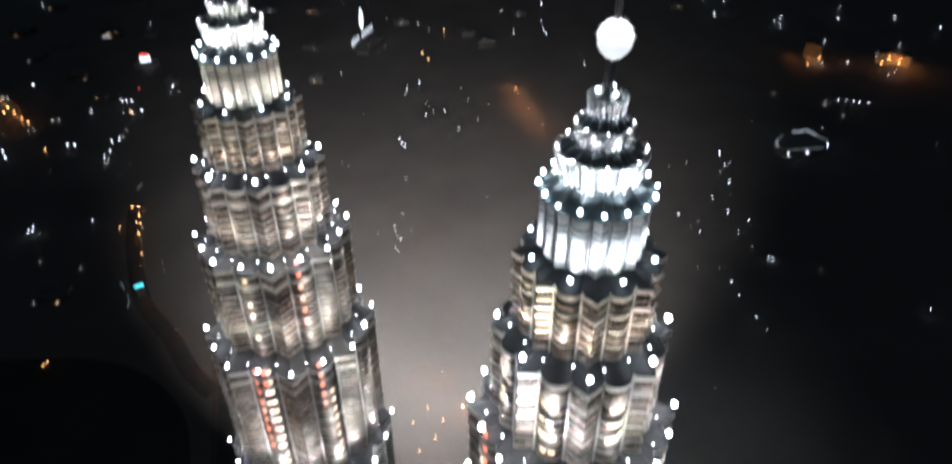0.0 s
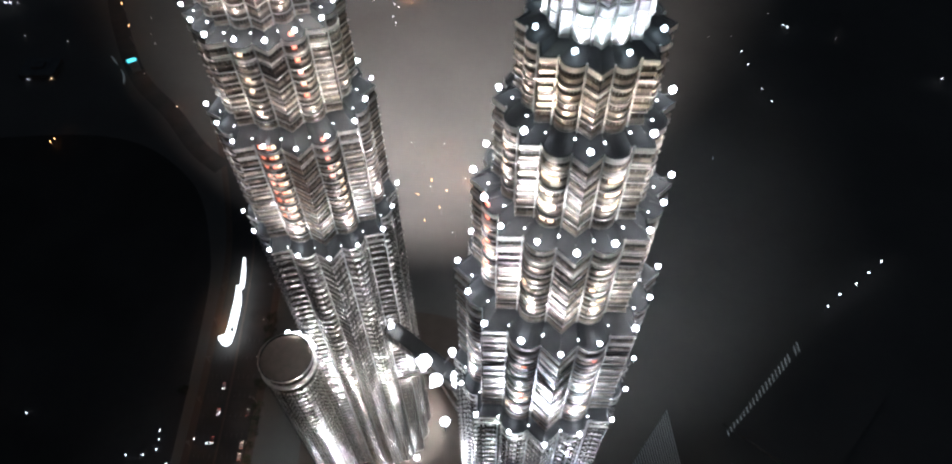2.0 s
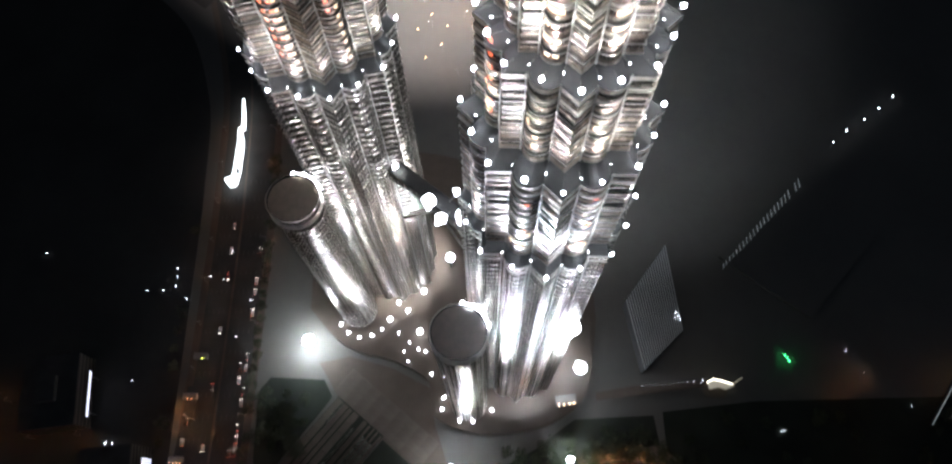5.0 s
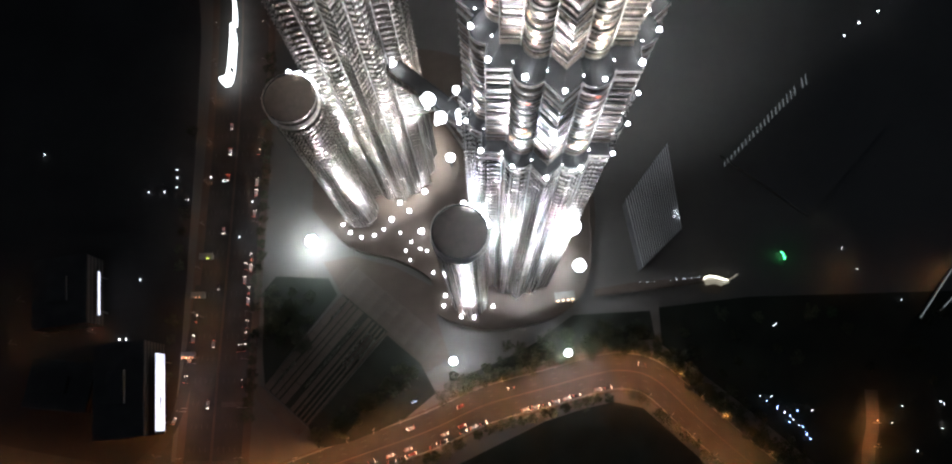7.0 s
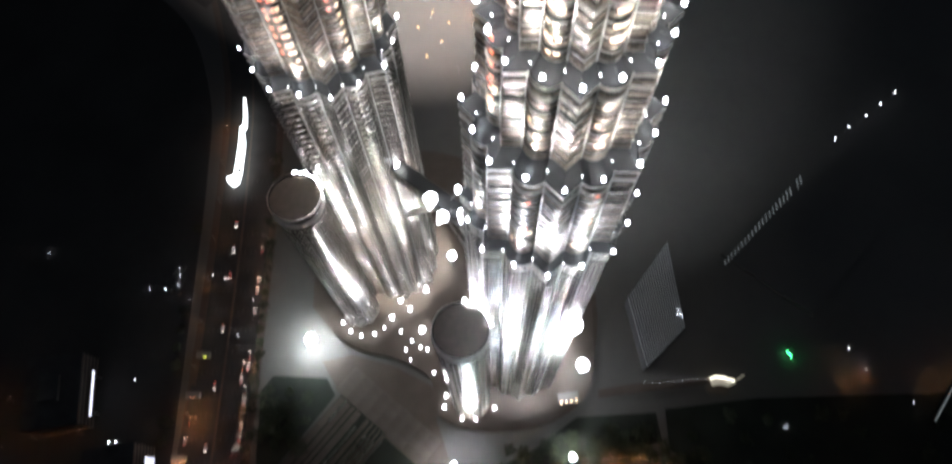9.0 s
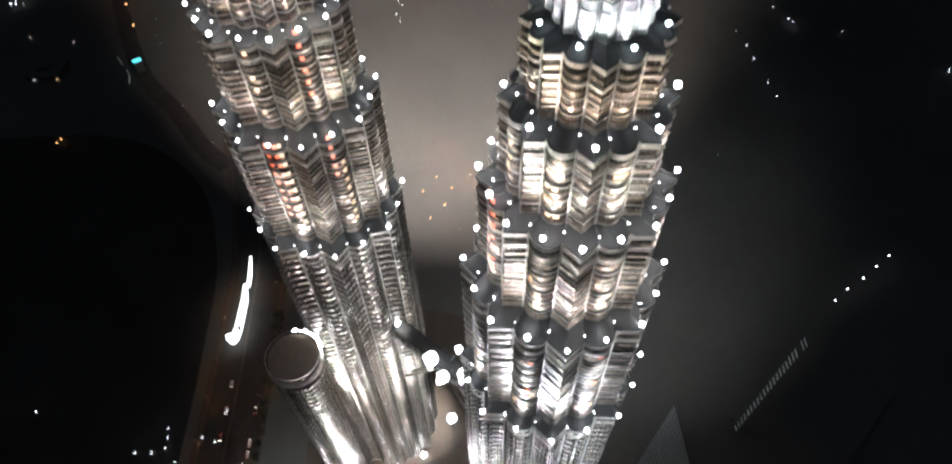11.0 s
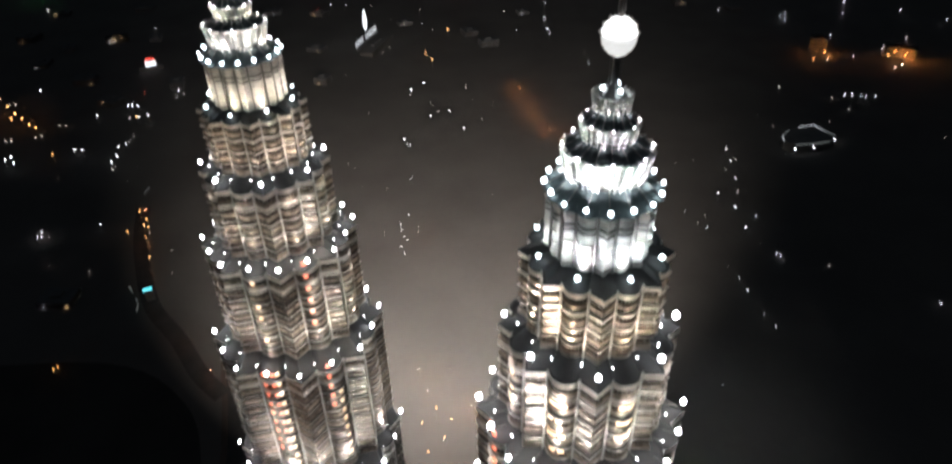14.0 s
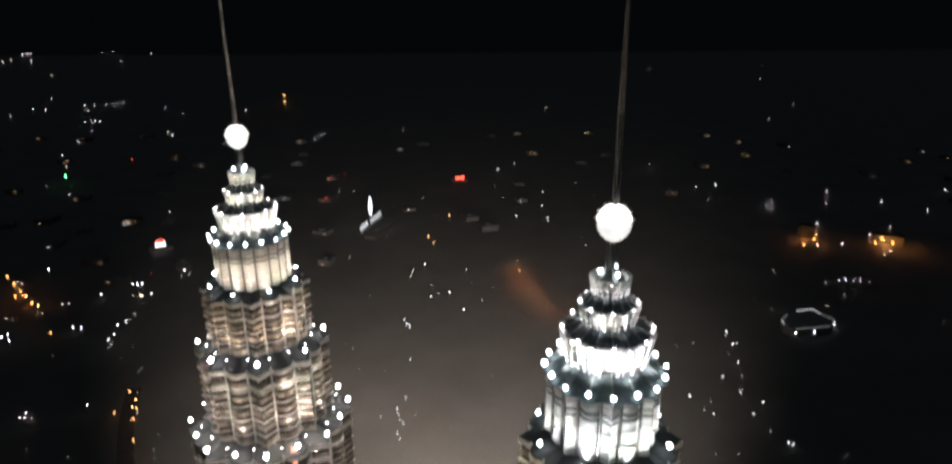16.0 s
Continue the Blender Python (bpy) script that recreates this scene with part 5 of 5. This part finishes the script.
# roads among the blocks, under sodium lamps
HILL = smooth_line([(58, 1080), (64, 1010), (76, 950), (96, 900), (150, 880)])
ribbon("road_hill", HILL, 64, 0.1, EARTH, "pale side street under orange lamps", category="road")
for x, y, a in along(HILL, 56, 20):
    copy_thing(STREET_LAMP, pose(x, y, 0)).matrix_basis = pose(x, y, 0, 0, 0, a + 90) @ Matrix.Scale(1.5, 4)
NORTHWAY = smooth_line([(-410, 700), (-395, 655), (-372, 600), (-330, 520), (-285, 470), (-250, 425), (-222, 400)])
ribbon("road_northwest", NORTHWAY, 16, 0.1, ASPHALT, "asphalt street under orange lamps", category="road")
for x, y, a in along(offset_line(NORTHWAY, 8), 62, 20):
    copy_thing(DIM_LAMP, pose(x, y, 0, 0, 0, a - 90))
BACKWAY = smooth_line([(-64, 425), (-50, 389), (-43, 362), (-32, 335), (-19, 312)])
ribbon("road_between", BACKWAY, 12, 0.1, EARTH, "asphalt back street under orange lamps", category="road")
for x, y, a in along(offset_line(BACKWAY, 7), 26, 8):
    copy_thing(DIM_LAMP, pose(x, y, 0, 0, 0, a - 90))
scatter(park_lamp("court_lamp", LAMP_AMBER, "small amber globe lamp in a court behind the towers", "court lamps"), [(-50, 367), (-39, 382), (-26, 370), (-31, 352), (-43, 339)], 0.8)
for x, y in ((-700, 950), (-670, 920), (-735, 985), (603, 1186), (618, 1182), (722, 1152), (738, 1146), (752, 1142), (-70, 640), (-30, 420), (-12, 380)):
    copy_thing(STREET_LAMP, pose(x, y, 0)).matrix_basis = pose(x, y, 0, 0, 0, x) @ Matrix.Scale(0.95 if x < 500 else 1.7, 4)


def roof_sign(x, y, h, w, d, turn, name, label, size=1.2):
    building(x, y, w, d, h, turn, 0, int(abs(x)), EARTH, EARTH, label="dark hotel block carrying a lit roof sign")
    t = thing(name, label, "sign", "roof signs")
    t.matrix_basis = pose(x, y, h, 0, 0, turn) @ Matrix.Scale(size, 4)
    return t


# leaf-shaped emblem over a row of letters too far to read
sign = roof_sign(-191.6, 1259, 6, 104, 24, 74.9, "roof_sign", "white lit roof sign with a leaf emblem", 1.84)
part("frame", box_mesh("frame", -27, 10.2, 0.6, 29, 10.6, 3.2, STEEL_DARK), sign)
for i, s in enumerate((3.0, 4.4, 3.6, 3.6, 0.0, 2.8, 3.4, 4.2, 3.6, 3.8, 4.0)):
    if s:
        part("letter_bar", box_mesh("letter_bar", -26 + i * 5.0, 10.6, 3.4, -26 + i * 5.0 + 1.2, 11.4, 3.4 + 4 + s * 0.6, SIGN_DIM), sign, "white lit bar")
leaf = [(0, 12), (3.4, 17), (4.2, 22), (2.6, 28), (0, 34), (-2.8, 28), (-4.2, 22), (-3.2, 17)]
part("emblem", mesh("emblem", [(x, 10.6, z) for x, z in leaf] + [(x, 11.4, z) for x, z in leaf], [tuple(range(8)), tuple(range(15, 7, -1))] + [(i, i + 8, (i + 1) % 8 + 8, (i + 1) % 8) for i in range(8)], SIGN_WHITE), sign, "white leaf-shaped emblem")
sign = roof_sign(-46.8, 1623, 5, 40, 24, 0, "roof_sign", "red lit roof sign on a dark tower")
for i, s in enumerate((4, 5, 4, 6)):
    part("letter_bar", box_mesh("letter_bar", -9 + i * 4.6, -10.4, 1, -9 + i * 4.6 + 3.8, -9.8, 1 + s * 1.3, SIGN_RED), sign, "red lit bar")
sign = roof_sign(-582.6, 1167, 5, 40, 24, 26, "roof_sign", "white lit roof sign with a red arc")
for i in range(3):
    part("letter_bar", box_mesh("letter_bar", -7 + i * 5, -10.6, 1.5, -7 + i * 5 + 4, -10, 9, SIGN_WHITE), sign, "white lit bar")
arc = [(6.5 * math.cos(radians(a)), 9.5 + 4 * math.sin(radians(a))) for a in range(0, 181, 20)]
arc += [(4.8 * math.cos(radians(a)), 9.5 + 2.8 * math.sin(radians(a))) for a in range(180, -1, -20)]
part("arc", mesh("arc", [(x, -10.8, z) for x, z in arc], [tuple(range(len(arc)))[::-1]], SIGN_RED), sign, "red lit arc")
cyan = thing("cyan_billboard", "small cyan lit billboard on a roof", "billboard", "billboards", at=pose(-333, 527, 0, 0, 0, 28))
part("panel", box_mesh("panel", -4.2, -0.2, 12.6, 4.2, 0.2, 16, LAMP_CYAN), cyan, "glowing cyan panel")
part("post", box_mesh("post", -4, 0.2, 0, 4, 0.6, 12, STEEL_DARK), cyan)

for a, b in (((-363, 546.4), (-355.2, 536.6)), ((-347.2, 526), (-341.8, 517.5)), ((-341.8, 517.5), (-339.5, 507.4)), ((-421, 731), (-420, 745))):
    light_rail(a, b, "short pale light tube on a roof edge in the dark city")
# pale facades in the light of the sodium lamps, and a row of lit windows
for x, y, w, h in ((612, 1207, 28, 24), (742, 1172, 52, 17)):
    building(x, y, w, 16, h, -24, 0, 5, CONCRETE, ROOF_DARK, "pale concrete block lit orange by street lamps")
building(-704, 1310, 40, 16, 10, 18, 9, 8, FACADE_DARK, ROOF_DARK, "dark office block with a row of lit windows")
# dark blocks
rng = random.Random(9)
sites = []
while len(sites) < 70:
    y = rng.choice((rng.uniform(380, 900), rng.uniform(700, 2200)))
    x = rng.uniform(-0.85, 0.85) * y
    if min((math.hypot(x - a, y - b) for a, b in sites), default=999) < 52:
        continue
    if any(math.hypot(x - a, y - b) < 30 for a, b in FAR_WHITE + MID_WHITE + EAST_WHITE + EAST_NEAR + STADIUM + ORANGE):
        continue
    if min(math.hypot(x - a, y - b) for a, b in HILL + NORTHWAY + AVENUE) < 45 or (-170 < x < 330 and y < 900) or (y < 1000 and x > -0.8 * y) or (x > 60 and y < 1400):
        continue
    sites.append((x, y))
for i, (x, y) in enumerate(sites):
    building(x, y, rng.uniform(20, 36), rng.uniform(18, 34), rng.choice((5, 6, 8, 10)), rng.uniform(-25, 25), rng.choice((0, 0, 1, 1, 2)), i + 10, ROOF_GREY, ROOF_GREY)
